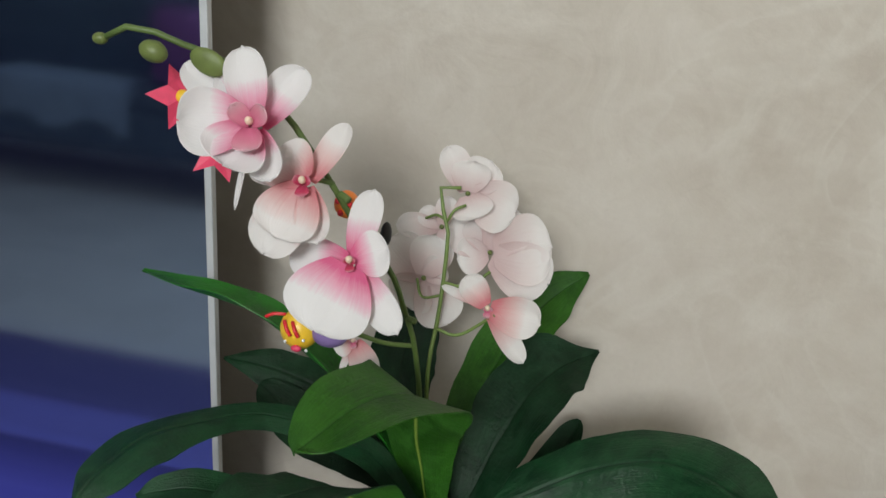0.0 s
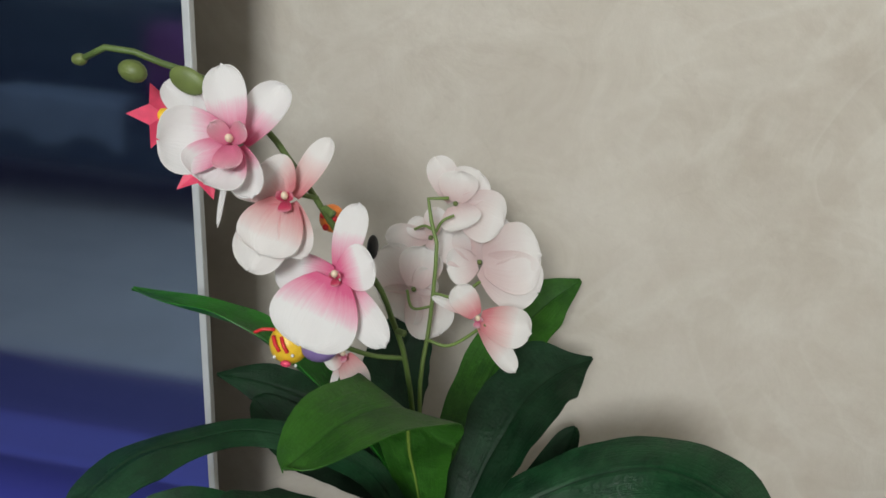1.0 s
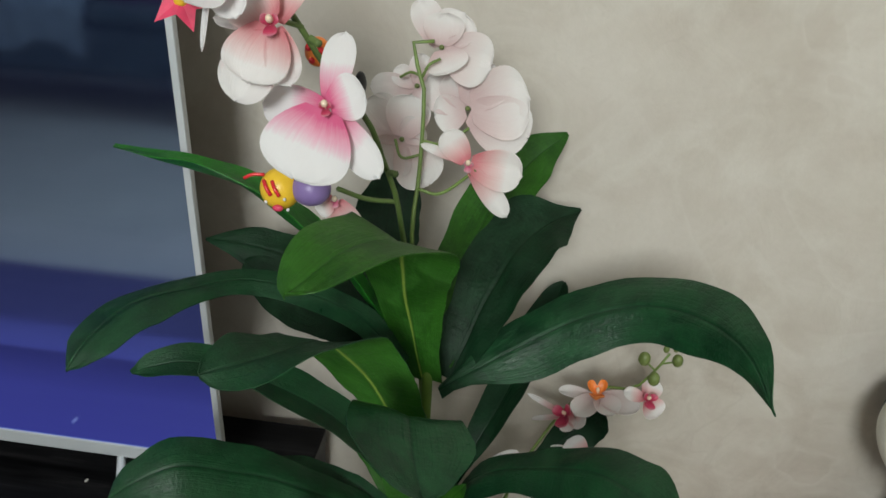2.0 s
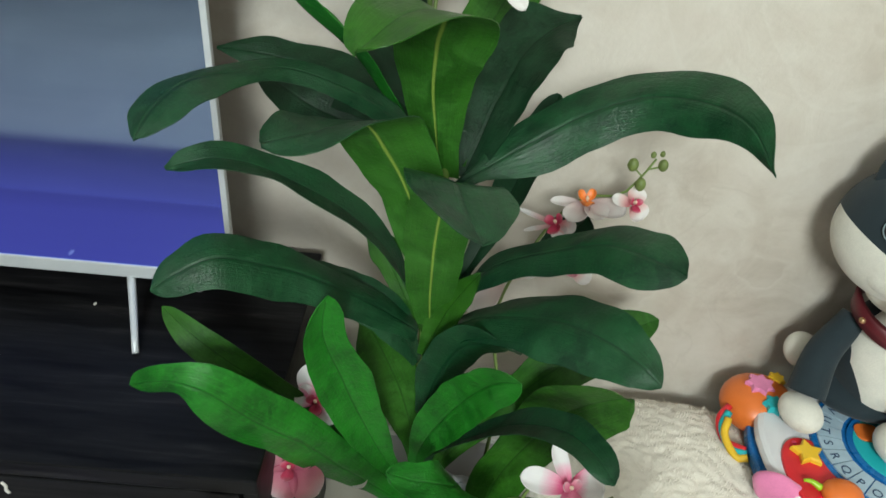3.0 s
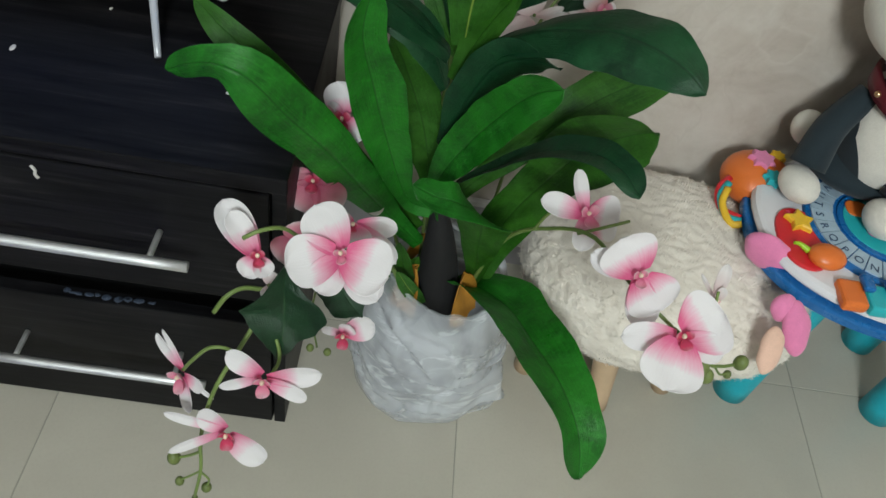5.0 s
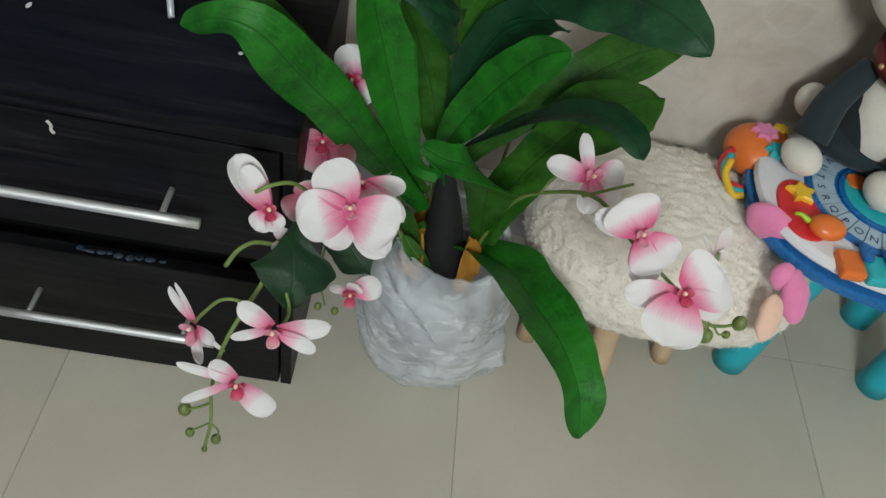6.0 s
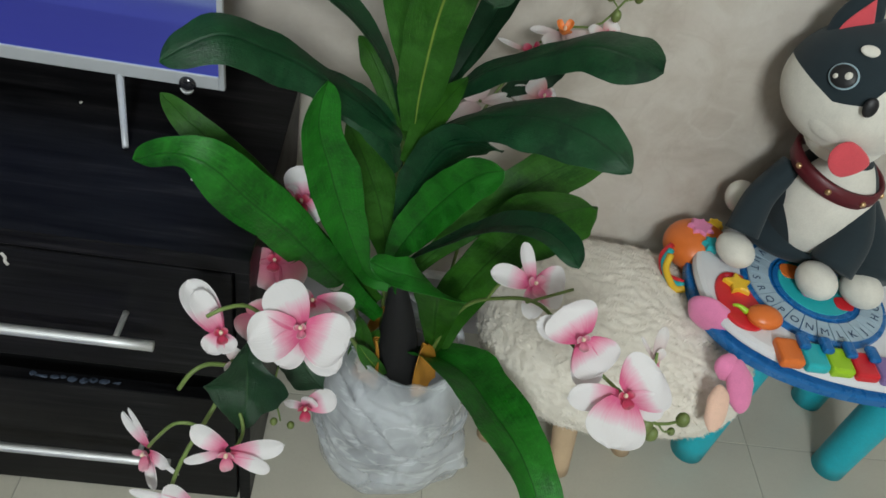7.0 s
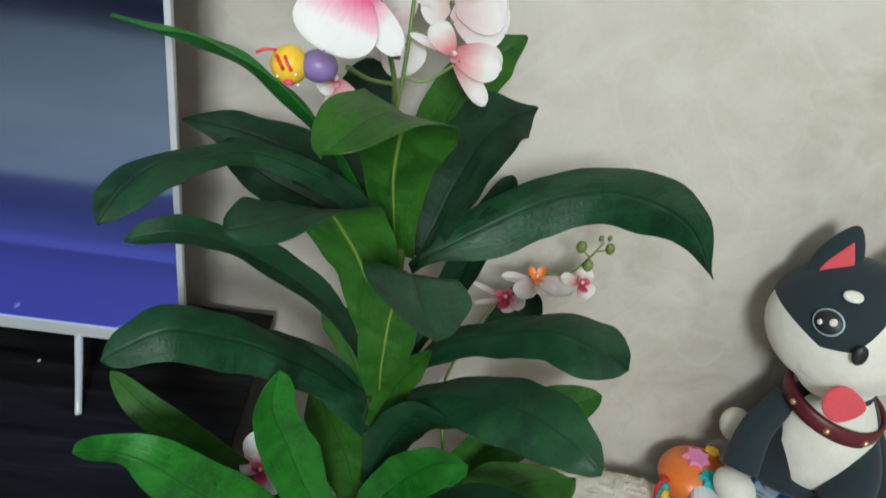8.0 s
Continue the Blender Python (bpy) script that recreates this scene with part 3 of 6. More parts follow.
skirt = root("baseboard", (0, Y1, 0), "grey tiled skirting with a white strip on top", "baseboard", kind="structure")
part("skirting_board", boxed(X0, X1, Y1 - 0.010, Y1 - 0.001, 0.0, 0.138), M["skirt"], skirt, smooth=False)
part("trim_strip", boxed(X0, X1, Y1 - 0.013, Y1 - 0.001, 0.138, 0.150, 0.002), M["skirt_top"], skirt, smooth=False)

# ---- the rest of the room, mirrored in the screen ----
bm = bmesh.new()
box(bm, -2.2, -0.50, -0.74, -0.27, 0.0, 0.012, 0.004)
box(bm, -2.2, -0.50, -1.02, -0.741, 0.0, 0.012, 0.004, 1)
single("play_mat", bm, [M["mat_blue"], M["mat_navy"]], (-1.35, -0.65, 0), "flat blue foam play mat with a navy border", "mat", smooth=False)
sofa = root("sofa", (-1.5, -2.5, 0), "charcoal cloth sofa against the far side", "sofa")
part("base", boxed(-3.2, 0.1, -2.58, -2.36, 0.17, 0.40, 0.03), M["sofa"], sofa, smooth=False)
part("backrest", boxed(-3.2, 0.1, -2.74, -2.585, 0.10, 0.95, 0.05), M["sofa"], sofa, smooth=False)
for x0 in (-3.2, -0.12):
    part("armrest", boxed(x0, x0 + 0.22, -2.58, -2.35, 0.17, 0.62, 0.05), M["sofa"], sofa, smooth=False)
for k in range(3):
    part("seat_cushion", boxed(-2.97 + 0.95 * k, -2.03 + 0.95 * k, -2.58, -2.355, 0.40, 0.50, 0.04), M["sofa"], sofa, smooth=False)
for x in (-3.1, 0.0):
    for y in (-2.53, -2.41):
        part("foot", tube(bmesh.new(), [(x, y, 0.0), (x, y, 0.09), (x, y, 0.175)], 0.025, 4, 12), M["black"], sofa)

bm = boxed(-1.98, -1.62, -2.57, -2.44, 0.505, 0.86, 0.05)
for v in bm.verts:
    v.co.y += 0.10 * (v.co.z - 0.505) * -1.0 + 0.02 * noise.noise(v.co * 9)
single("cushion", bm, M["mauve"], (-1.80, -2.50, 0.505), "mauve cushion leaning on the sofa", "cushion")
bm = bmesh.new()
rows = []
for i in range(25):
    x = -2.72 + 0.68 * i / 24
    prof = [(-2.56, 0.506), (-2.40, 0.508), (-2.362, 0.506), (-2.346, 0.495), (-2.344, 0.42), (-2.342, 0.30)]
    rows.append([Vector((x + 0.012 * math.sin(5 * z + i), y - 0.005 - 0.007 * math.sin(i * 1.3), z + (0.03 * math.sin(i * 0.45) if z < 0.31 else 0.0))) for y, z in prof])
single("folded_throw", sheet(rows, 0.010), M["throw"], (-2.38, -2.42, 0.50), "pale blue throw folded over the sofa seat", "throw")

# ---- television cabinet ----
CX0, CX1, CD, CH = -1.78, -0.262, 0.37, 0.527
cab = root("television_cabinet", ((CX0 + CX1) / 2, CD / 2, 0), "black wood-grain television cabinet with drawers and steel bar handles", "cabinet")
bm = bmesh.new()
box(bm, CX0, CX1, -0.004, CD, CH - 0.022, CH, 0.002)
part("top_board", bm, M["black"], cab, smooth=False)
part("side_panel", boxed(CX1 - 0.018, CX1 - 0.002, 0.004, CD, 0.0, CH - 0.022, 0.001), M["black"], cab, smooth=False)
part("side_panel", boxed(CX0 + 0.002, CX0 + 0.018, 0.004, CD, 0.0, CH - 0.022, 0.001), M["black"], cab, smooth=False)
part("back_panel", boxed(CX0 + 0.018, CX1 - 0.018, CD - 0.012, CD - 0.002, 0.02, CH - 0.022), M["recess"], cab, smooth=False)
part("bottom_board", boxed(CX0 + 0.018, CX1 - 0.018, 0.03, CD - 0.012, 0.0, 0.02), M["black"], cab, smooth=False)
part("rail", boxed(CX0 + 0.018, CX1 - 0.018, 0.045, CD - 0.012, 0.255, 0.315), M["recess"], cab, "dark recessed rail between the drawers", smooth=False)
DW = 0.478
for k in range(3):
    x1 = CX1 - 0.020 - k * (DW + 0.004)
    x0 = x1 - DW
    for z0, z1, hz in ((0.012, 0.262, 0.170), (0.312, 0.500, 0.417)):
        dr = part("drawer", boxed(x0, x1, -0.002, 0.016, z0, z1, 0.0015), M["black"], cab, smooth=False)
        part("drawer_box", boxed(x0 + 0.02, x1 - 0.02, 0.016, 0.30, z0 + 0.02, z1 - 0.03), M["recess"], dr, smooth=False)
        cx = (x0 + x1) / 2 + 0.020
        bm = bmesh.new()
        tube(bm, [(cx - 0.142, -0.045, hz), (cx, -0.045, hz), (cx + 0.142, -0.045, hz)], 0.0062, 6, 12)
        for s in (-0.1, 0.1):
            tube(bm, [(cx + s, -0.045, hz), (cx + s, -0.02, hz), (cx + s, -0.001, hz)], 0.0034, 5, 10)
        part("handle", bm, M["chrome"], dr, "brushed steel bar handle")
for at, sz in (((-0.585, 0.13, CH), (0.003, 0.006, 0.0006)), ((-0.35, 0.115, CH), (0.003, 0.003, 0.0006)), ((-0.515, 0.23, CH), (0.002, 0.003, 0.0006))):
    bm = bmesh.new()
    ball(bm, at, sz, 8, 6)
    part("worn_chip", bm, M["chip"], cab, "pale chip in the black finish")
# row of thin bluish flecks along the lower drawer's top edge
rnd = random.Random(8)
for k in range(9):
    bm = bmesh.new()
    ball(bm, (-0.534 + 0.0125 * k + rnd.uniform(-0.003, 0.003), 0.007 + rnd.uniform(-0.002, 0.002), 0.2624), (rnd.uniform(0.004, 0.009), rnd.uniform(0.002, 0.005), 0.0006), 9, 6)
    for v in bm.verts:
        v.co += Vector((0.002, 0.002, 0)) * noise.noise(v.co * 400)
    part("scuff", bm, M["scuff"], cab, "bluish fleck on the drawer edge")
bm = bmesh.new()
tube(bm, [(-0.521, -0.0025, 0.490), (-0.518, -0.0025, 0.484), (-0.5195, -0.0025, 0.478), (-0.517, -0.0025, 0.473)], 0.0018, 8, 6)
part("worn_chip", bm, M["chip"], cab, "pale chip in the black finish")

# ---- television ----
TX0, TX1, TY, TZ0, TZ1 = -1.70, -0.337, 0.231, 0.578, 1.375
tv = root("television", ((TX0 + TX1) / 2, TY + 0.02, CH), "flat television with a thin silver frame and dim blue screen", "television")
bm = bmesh.new()
for a, b, c, d in ((TX0, TX0 + 0.007, TZ0, TZ1), (TX1 - 0.007, TX1, TZ0, TZ1), (TX0 + 0.007, TX1 - 0.007, TZ0, TZ0 + 0.018), (TX0 + 0.007, TX1 - 0.007, TZ1 - 0.008, TZ1)):
    box(bm, a, b, TY - 0.006, TY + 0.003, c, d, 0.0012)
part("frame", bm, M["silver"], tv, "thin silver bezel", smooth=False)
bm = boxed(TX0 + 0.02, TX1 - 0.02, TY + 0.0035, TY + 0.045, TZ0 + 0.012, TZ1 - 0.02, 0.006)
part("back_cover", bm, M["black_plastic"], tv, smooth=False)
bm = bmesh.new()
vs = [bm.verts.new(p) for p in ((TX0 + 0.007, TY - 0.004, TZ0 + 0.018), (TX1 - 0.007, TY - 0.004, TZ0 + 0.018), (TX1 - 0.007, TY - 0.004, TZ1 - 0.008), (TX0 + 0.007, TY - 0.004, TZ1 - 0.008))]
f = bm.faces.new(vs)
uvl = bm.loops.layers.uv.new("UVMap")
for lp, q in zip(f.loops, ((0, 0), (1, 0), (1, 1), (0, 1))):
    lp[uvl].uv = q
g = bmesh.ops.extrude_face_region(bm, geom=[f])
bmesh.ops.translate(bm, verts=[v for v in g["geom"] if isinstance(v, bmesh.types.BMVert)], vec=(0, 0.0065, 0))
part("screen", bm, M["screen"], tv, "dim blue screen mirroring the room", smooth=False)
for x in (-0.464, -1.60):
    for y0, y1, dx in ((0.234, 0.150, 0.028), (0.244, 0.315, 0.028)):
        bm = bmesh.new()
        tube(bm, [(x, y0, TZ0 + 0.002), (x + dx / 2, (y0 + y1) / 2, (TZ0 + CH) / 2), (x + dx, y1, CH + 0.004)], lambda s: 0.0052 - 0.0014 * s, 6, 10)
        part("leg", bm, M["silver"], tv, "slim silver foot")
bm = bmesh.new()
ball(bm, (-0.381, TY - 0.006, TZ0 + 0.003), (0.0105, 0.006, 0.0105), 20, 14)
sensor = part("sensor", bm, M["glass_dot"], tv, "small glossy round sensor")
# highlight on the sensor's lower edge, modelled as a pale steel crescent
bm = bmesh.new()
tube(bm, [(-0.381 + 0.0085 * math.cos(a), TY - 0.0105, TZ0 + 0.002 + 0.0085 * math.sin(a)) for a in (3.5, 4.1, 4.7, 5.3, 5.9)], lambda s: 0.0004 + 0.0020 * math.sin(math.pi * s), 14, 8)
part("sensor_rim", bm, M["chrome"], sensor, "bright crescent standing in for a highlight on the sensor")

# ---- potted plant ----
PX, PY = -0.066, 0.135
bag = root("plastic_bag", (PX, PY, 0), "crumpled translucent plastic bag round the flower pot", "bag")
bm = bmesh.new()
rings = []
prof = [(0.0, 0.030), (0.0005, 0.098), (0.008, 0.108), (0.03, 0.114), (0.06, 0.117), (0.10, 0.118), (0.14, 0.116), (0.175, 0.110), (0.205, 0.101), (0.228, 0.092), (0.242, 0.085), (0.248, 0.088), (0.243, 0.078)]
levels = [1.10 * (i / 64) ** 1.2 * 0.242 for i in range(65)]


def bag_radius(z):
    for (z0, r0), (z1, r1) in zip(prof, prof[1:]):
        if z0 <= z <= z1:
            return r0 + (r1 - r0) * (z - z0) / (z1 - z0)
    return prof[-1][1]


rnd = random.Random(12)
CREASES = [(rnd.uniform(3.2, 6.5), rnd.uniform(0.03, 0.22), rnd.uniform(-0.8, 0.25), rnd.uniform(0.06, 0.14), rnd.uniform(0.005, 0.011) * rnd.choice((1, 1, -1)), rnd.uniform(0.0026, 0.0055)) for _ in range(20)]
CREASES += [(rnd.uniform(0, 6.28), rnd.uniform(0.18, 0.27), rnd.uniform(0.7, 1.5) * rnd.choice((1, -1)), 0.045, rnd.uniform(0.002, 0.005), rnd.uniform(0.003, 0.005)) for _ in range(20)]
SEG = 320
for z, r in [(0.0, 0.03)] + [(z, bag_radius(z / 1.10)) for z in levels[1:]] + [(0.274, 0.089), (0.268, 0.080)]:
    row = []
    for k in range(SEG):
        a = 2 * math.pi * k / SEG
        d = Vector((math.cos(a), math.sin(a), 0))
        q = noise.noise(d * 1.6 + Vector((0, 0, z * 6))) * 0.07 + noise.noise(d * 3.4 + Vector((4, 0, z * 15))) * 0.03
        rr = r * (1 + q * (0.9 if z > 0.004 else 0.5))
        if z > 0.004:
            for a0, z0, slope, reach, amp, wide in CREASES:
                u = ((a - a0 + math.pi) % (2 * math.pi) - math.pi) * 0.115
                w = z - z0
                n = math.sqrt(1 + slope * slope)
                along, off = (u + w * slope) / n, (w - u * slope) / n
                rr += amp * math.exp(-abs(off + 0.006 * math.sin(60 * along + a0)) / wide) * math.exp(-(along / reach) ** 2)
        zz = z + (0.014 * noise.noise(d * 3 + Vector((5, 0, 0))) - 0.014 * d.x if z > 0.16 else 0) * min(1, (z - 0.1) * 10)
        da = abs((a - 5.85 + math.pi) % (2 * math.pi) - math.pi)
        rr *= 1 + 0.30 * math.exp(-(da / 0.24) ** 2) * max(0.0, 1 - z / 0.19)
        row.append(bm.verts.new((PX + d.x * rr, PY + d.y * rr, max(0.0, zz))))
    rings.append(row)
for a, b in zip(rings, rings[1:]):
    for k in range(SEG):
        bm.faces.new((a[k], a[(k + 1) % SEG], b[(k + 1) % SEG], b[k]))
bm.faces.new(rings[0][::-1])
part("film", bm, M["bag"], bag)
bm = bmesh.new()
rows = [[bm.verts.new((PX + math.cos(a) * r, PY + math.sin(a) * r, z)) for a in (2 * math.pi * k / 40 for k in range(40))]
        for z, r in ((0.003, 0.06), (0.003, 0.066), (0.19, 0.076), (0.205, 0.078), (0.205, 0.070), (0.18, 0.066), (0.18, 0.0))]
for a, b in zip(rows, rows[1:]):
    for k in range(40):
        bm.faces.new((a[k], a[(k + 1) % 40], b[(k + 1) % 40], b[k]))
bmesh.ops.remove_doubles(bm, verts=bm.verts, dist=1e-5)
part("pot", bm, M["pot"], bag, "pale pot inside the bag")

plant = root("artificial_plant", (PX, PY, 0.14), "tall artificial plant with broad glossy green leaves", "plant")
bm = bmesh.new()
tube(bm, [(PX - 0.008, PY - 0.012, 0.17), (PX - 0.012, PY - 0.012, 0.26), (PX - 0.020, PY - 0.004, 0.33), (PX - 0.030, PY + 0.005, 0.385)], lambda s: 0.036 - 0.027 * s ** 1.7, 18, 20)
part("trunk", bm, M["bark"], plant, "smooth black stub of trunk")
bm = bmesh.new()
tube(bm, [(PX - 0.026, PY + 0.005, 0.34), (-0.102, 0.142, 0.50), (-0.106, 0.148, 0.65), (-0.106, 0.160, 0.80), (-0.112, 0.165, 0.84)], lambda s: 0.0060 - 0.001 * s, 24, 12)
part("stalk", bm, M["stalk"], plant, "yellow-green stalk between the leaves")
for a0, a1, bz in ((3.40, 4.25, 0.304), (5.10, 5.95, 0.308), (1.8, 2.6, 0.30)):
    rows = []
    for i in range(9):
        s = i / 8
        row = []
        for j in range(7):
            a = a0 + (a1 - a0) * (0.5 + (j / 6 - 0.5) * math.sqrt(max(0.03, 1 - s ** 3)))
            r = 0.064 - 0.020 * s ** 0.8 + 0.005 * math.sin(3 * s + j)
            row.append(Vector((PX - 0.010 + math.cos(a) * r, PY - 0.010 + math.sin(a) * r, 0.225 + (bz - 0.225) * s)))
        rows.append(row)
    part("sheath", sheet(rows, 0.0012), M["sheath"], plant, "orange-brown dried sheath")


def leaf(shade, points, width, facing=(0.0, -0.55, 0.83), below=None, **k):
    """A leaf of the plant; below: another shade for its underside."""
    leaf.count += 1
    return part("leaf", leaf_sheet(points, width, facing, seed=leaf.count, under=1 if below else 0, **k), [M[shade], M[below or shade]], plant)


leaf.count = 0
# crown, springing from the top of the stalk
leaf("mid", [(-0.109, 0.160, 0.793), (-0.120, 0.135, 0.880), (-0.120, 0.100, 0.945), (-0.116, 0.058, 0.986), (-0.142, 0.014, 0.998), (-0.166, -0.024, 0.986)], 0.080, (0.25, 0.5, 0.8), below="rib", base=0.45, tip=0.42, trough=0.06)
leaf("mid", [(-0.099, 0.185, 0.790), (-0.093, 0.240, 0.841), (-0.072, 0.300, 0.894), (-0.037, 0.335, 0.937), (-0.001, 0.352, 0.965)], (0.028, 0.050, 0.065, 0.065, 0.016), (-0.35, -0.85, 0.4), trough=0.08)
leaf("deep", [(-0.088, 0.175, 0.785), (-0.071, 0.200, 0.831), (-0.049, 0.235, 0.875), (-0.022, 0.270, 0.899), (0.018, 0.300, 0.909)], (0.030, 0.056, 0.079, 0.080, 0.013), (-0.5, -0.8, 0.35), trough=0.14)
leaf("dark", [(-0.094, 0.165, 0.778), (-0.080, 0.165, 0.793), (-0.029, 0.180, 0.823), (0.021, 0.185, 0.857), (0.071, 0.175, 0.884), (0.109, 0.140, 0.899), (0.131, 0.090, 0.906), (0.144, 0.050, 0.886)], (0.015, 0.015, 0.057, 0.065, 0.057, 0.058, 0.035, 0.003), (0.1, -0.62, 0.78), trough=-0.18, wave=0.045)
leaf("bright", [(-0.125, 0.170, 0.810), (-0.184, 0.170, 0.896), (-0.229, 0.165, 0.941), (-0.272, 0.160, 0.971), (-0.362, 0.153, 0.991)], 0.074, (0.50, 0.354, 0.85), tip=0.8, peak=0.5, wave=0.01)
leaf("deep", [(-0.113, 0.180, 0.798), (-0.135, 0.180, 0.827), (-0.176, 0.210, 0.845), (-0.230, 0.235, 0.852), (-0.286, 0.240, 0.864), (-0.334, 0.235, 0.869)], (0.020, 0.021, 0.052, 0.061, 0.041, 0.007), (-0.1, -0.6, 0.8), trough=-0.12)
leaf("dark", [(-0.128, 0.150, 0.814), (-0.158, 0.140, 0.862), (-0.199, 0.120, 0.896), (-0.239, 0.095, 0.917), (-0.270, 0.065, 0.923), (-0.292, 0.030, 0.928), (-0.304, -0.005, 0.924), (-0.311, -0.025, 0.912)], (0.019, 0.024, 0.023, 0.022, 0.031, 0.053, 0.045, 0.030), ((-0.1, -0.75, 0.65), (-0.2, -0.25, 0.95)), trough=-0.12, wave=0.03)
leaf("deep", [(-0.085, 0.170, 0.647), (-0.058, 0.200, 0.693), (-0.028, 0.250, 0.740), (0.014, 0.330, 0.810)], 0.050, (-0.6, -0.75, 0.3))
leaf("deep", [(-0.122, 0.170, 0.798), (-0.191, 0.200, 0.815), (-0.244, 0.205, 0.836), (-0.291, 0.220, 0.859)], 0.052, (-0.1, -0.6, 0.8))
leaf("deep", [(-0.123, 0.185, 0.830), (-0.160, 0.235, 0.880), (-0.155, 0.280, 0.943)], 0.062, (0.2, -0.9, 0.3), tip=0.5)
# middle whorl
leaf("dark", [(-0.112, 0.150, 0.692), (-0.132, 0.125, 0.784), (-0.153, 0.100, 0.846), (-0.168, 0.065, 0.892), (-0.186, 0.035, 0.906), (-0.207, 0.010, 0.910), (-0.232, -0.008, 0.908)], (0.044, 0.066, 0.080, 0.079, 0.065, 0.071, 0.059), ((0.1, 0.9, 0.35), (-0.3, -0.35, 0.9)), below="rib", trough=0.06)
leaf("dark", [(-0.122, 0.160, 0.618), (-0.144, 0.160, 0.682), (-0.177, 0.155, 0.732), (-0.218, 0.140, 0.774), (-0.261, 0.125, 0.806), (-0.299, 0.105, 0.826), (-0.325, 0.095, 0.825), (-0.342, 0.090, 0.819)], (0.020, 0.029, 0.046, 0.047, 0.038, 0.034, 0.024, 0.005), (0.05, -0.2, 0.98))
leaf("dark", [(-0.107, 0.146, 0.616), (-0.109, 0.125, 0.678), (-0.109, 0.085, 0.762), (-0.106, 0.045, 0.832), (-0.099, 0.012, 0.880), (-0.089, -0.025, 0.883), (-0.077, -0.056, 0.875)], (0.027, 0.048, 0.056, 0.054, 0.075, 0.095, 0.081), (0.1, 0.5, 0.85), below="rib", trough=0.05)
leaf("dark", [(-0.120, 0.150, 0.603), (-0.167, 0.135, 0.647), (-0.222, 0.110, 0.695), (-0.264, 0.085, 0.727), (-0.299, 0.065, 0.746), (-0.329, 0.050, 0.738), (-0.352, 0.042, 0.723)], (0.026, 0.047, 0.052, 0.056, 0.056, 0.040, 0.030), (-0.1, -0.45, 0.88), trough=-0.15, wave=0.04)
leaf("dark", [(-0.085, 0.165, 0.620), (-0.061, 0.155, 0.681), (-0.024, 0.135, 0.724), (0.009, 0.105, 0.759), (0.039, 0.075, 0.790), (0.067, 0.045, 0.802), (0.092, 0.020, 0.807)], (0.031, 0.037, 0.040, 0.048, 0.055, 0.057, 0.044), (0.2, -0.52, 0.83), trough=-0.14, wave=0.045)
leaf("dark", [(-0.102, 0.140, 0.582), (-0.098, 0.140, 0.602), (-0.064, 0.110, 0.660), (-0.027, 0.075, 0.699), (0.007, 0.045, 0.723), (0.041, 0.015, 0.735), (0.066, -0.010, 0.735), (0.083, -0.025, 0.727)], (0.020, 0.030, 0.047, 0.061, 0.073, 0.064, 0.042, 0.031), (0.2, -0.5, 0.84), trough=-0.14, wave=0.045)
leaf("mid", [(-0.112, 0.170, 0.590), (-0.131, 0.170, 0.621), (-0.148, 0.185, 0.649), (-0.164, 0.200, 0.672), (-0.182, 0.200, 0.695)], (0.012, 0.012, 0.026, 0.034, 0.012), (0.2, -0.8, 0.5))
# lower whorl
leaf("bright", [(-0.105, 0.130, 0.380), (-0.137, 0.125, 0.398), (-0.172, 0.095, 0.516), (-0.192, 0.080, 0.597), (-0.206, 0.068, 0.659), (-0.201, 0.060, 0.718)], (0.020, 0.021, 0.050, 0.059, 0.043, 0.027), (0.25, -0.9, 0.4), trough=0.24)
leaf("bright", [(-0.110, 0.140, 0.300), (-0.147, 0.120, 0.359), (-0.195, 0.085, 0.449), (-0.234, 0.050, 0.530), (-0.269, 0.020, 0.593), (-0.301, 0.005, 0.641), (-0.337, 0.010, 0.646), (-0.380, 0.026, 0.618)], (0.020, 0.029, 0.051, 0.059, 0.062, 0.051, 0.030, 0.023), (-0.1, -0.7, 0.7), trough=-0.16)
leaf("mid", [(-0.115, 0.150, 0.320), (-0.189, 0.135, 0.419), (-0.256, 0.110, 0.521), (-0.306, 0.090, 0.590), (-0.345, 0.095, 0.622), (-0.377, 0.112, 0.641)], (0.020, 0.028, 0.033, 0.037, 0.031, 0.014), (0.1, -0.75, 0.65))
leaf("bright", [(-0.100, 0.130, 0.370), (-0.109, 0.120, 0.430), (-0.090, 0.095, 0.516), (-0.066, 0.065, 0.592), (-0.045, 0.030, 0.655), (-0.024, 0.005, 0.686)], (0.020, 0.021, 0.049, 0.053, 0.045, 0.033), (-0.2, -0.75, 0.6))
leaf("mid", [(-0.060, 0.135, 0.220), (-0.025, 0.130, 0.261), (-0.008, 0.140, 0.362), (0.027, 0.135, 0.458), (0.056, 0.110, 0.541), (0.084, 0.090, 0.581), (0.106, 0.080, 0.598)], (0.020, 0.032, 0.066, 0.071, 0.094, 0.110, 0.092), (0.1, -0.75, 0.65), trough=0.08)
leaf("dark", [(-0.092, 0.140, 0.390), (-0.086, 0.130, 0.428), (-0.038, 0.105, 0.500), (-0.003, 0.070, 0.561), (0.031, 0.030, 0.601), (0.053, -0.010, 0.618), (0.068, -0.036, 0.612)], (0.019, 0.019, 0.026, 0.040, 0.039, 0.032, 0.024), (0.1, -0.3, 0.95))
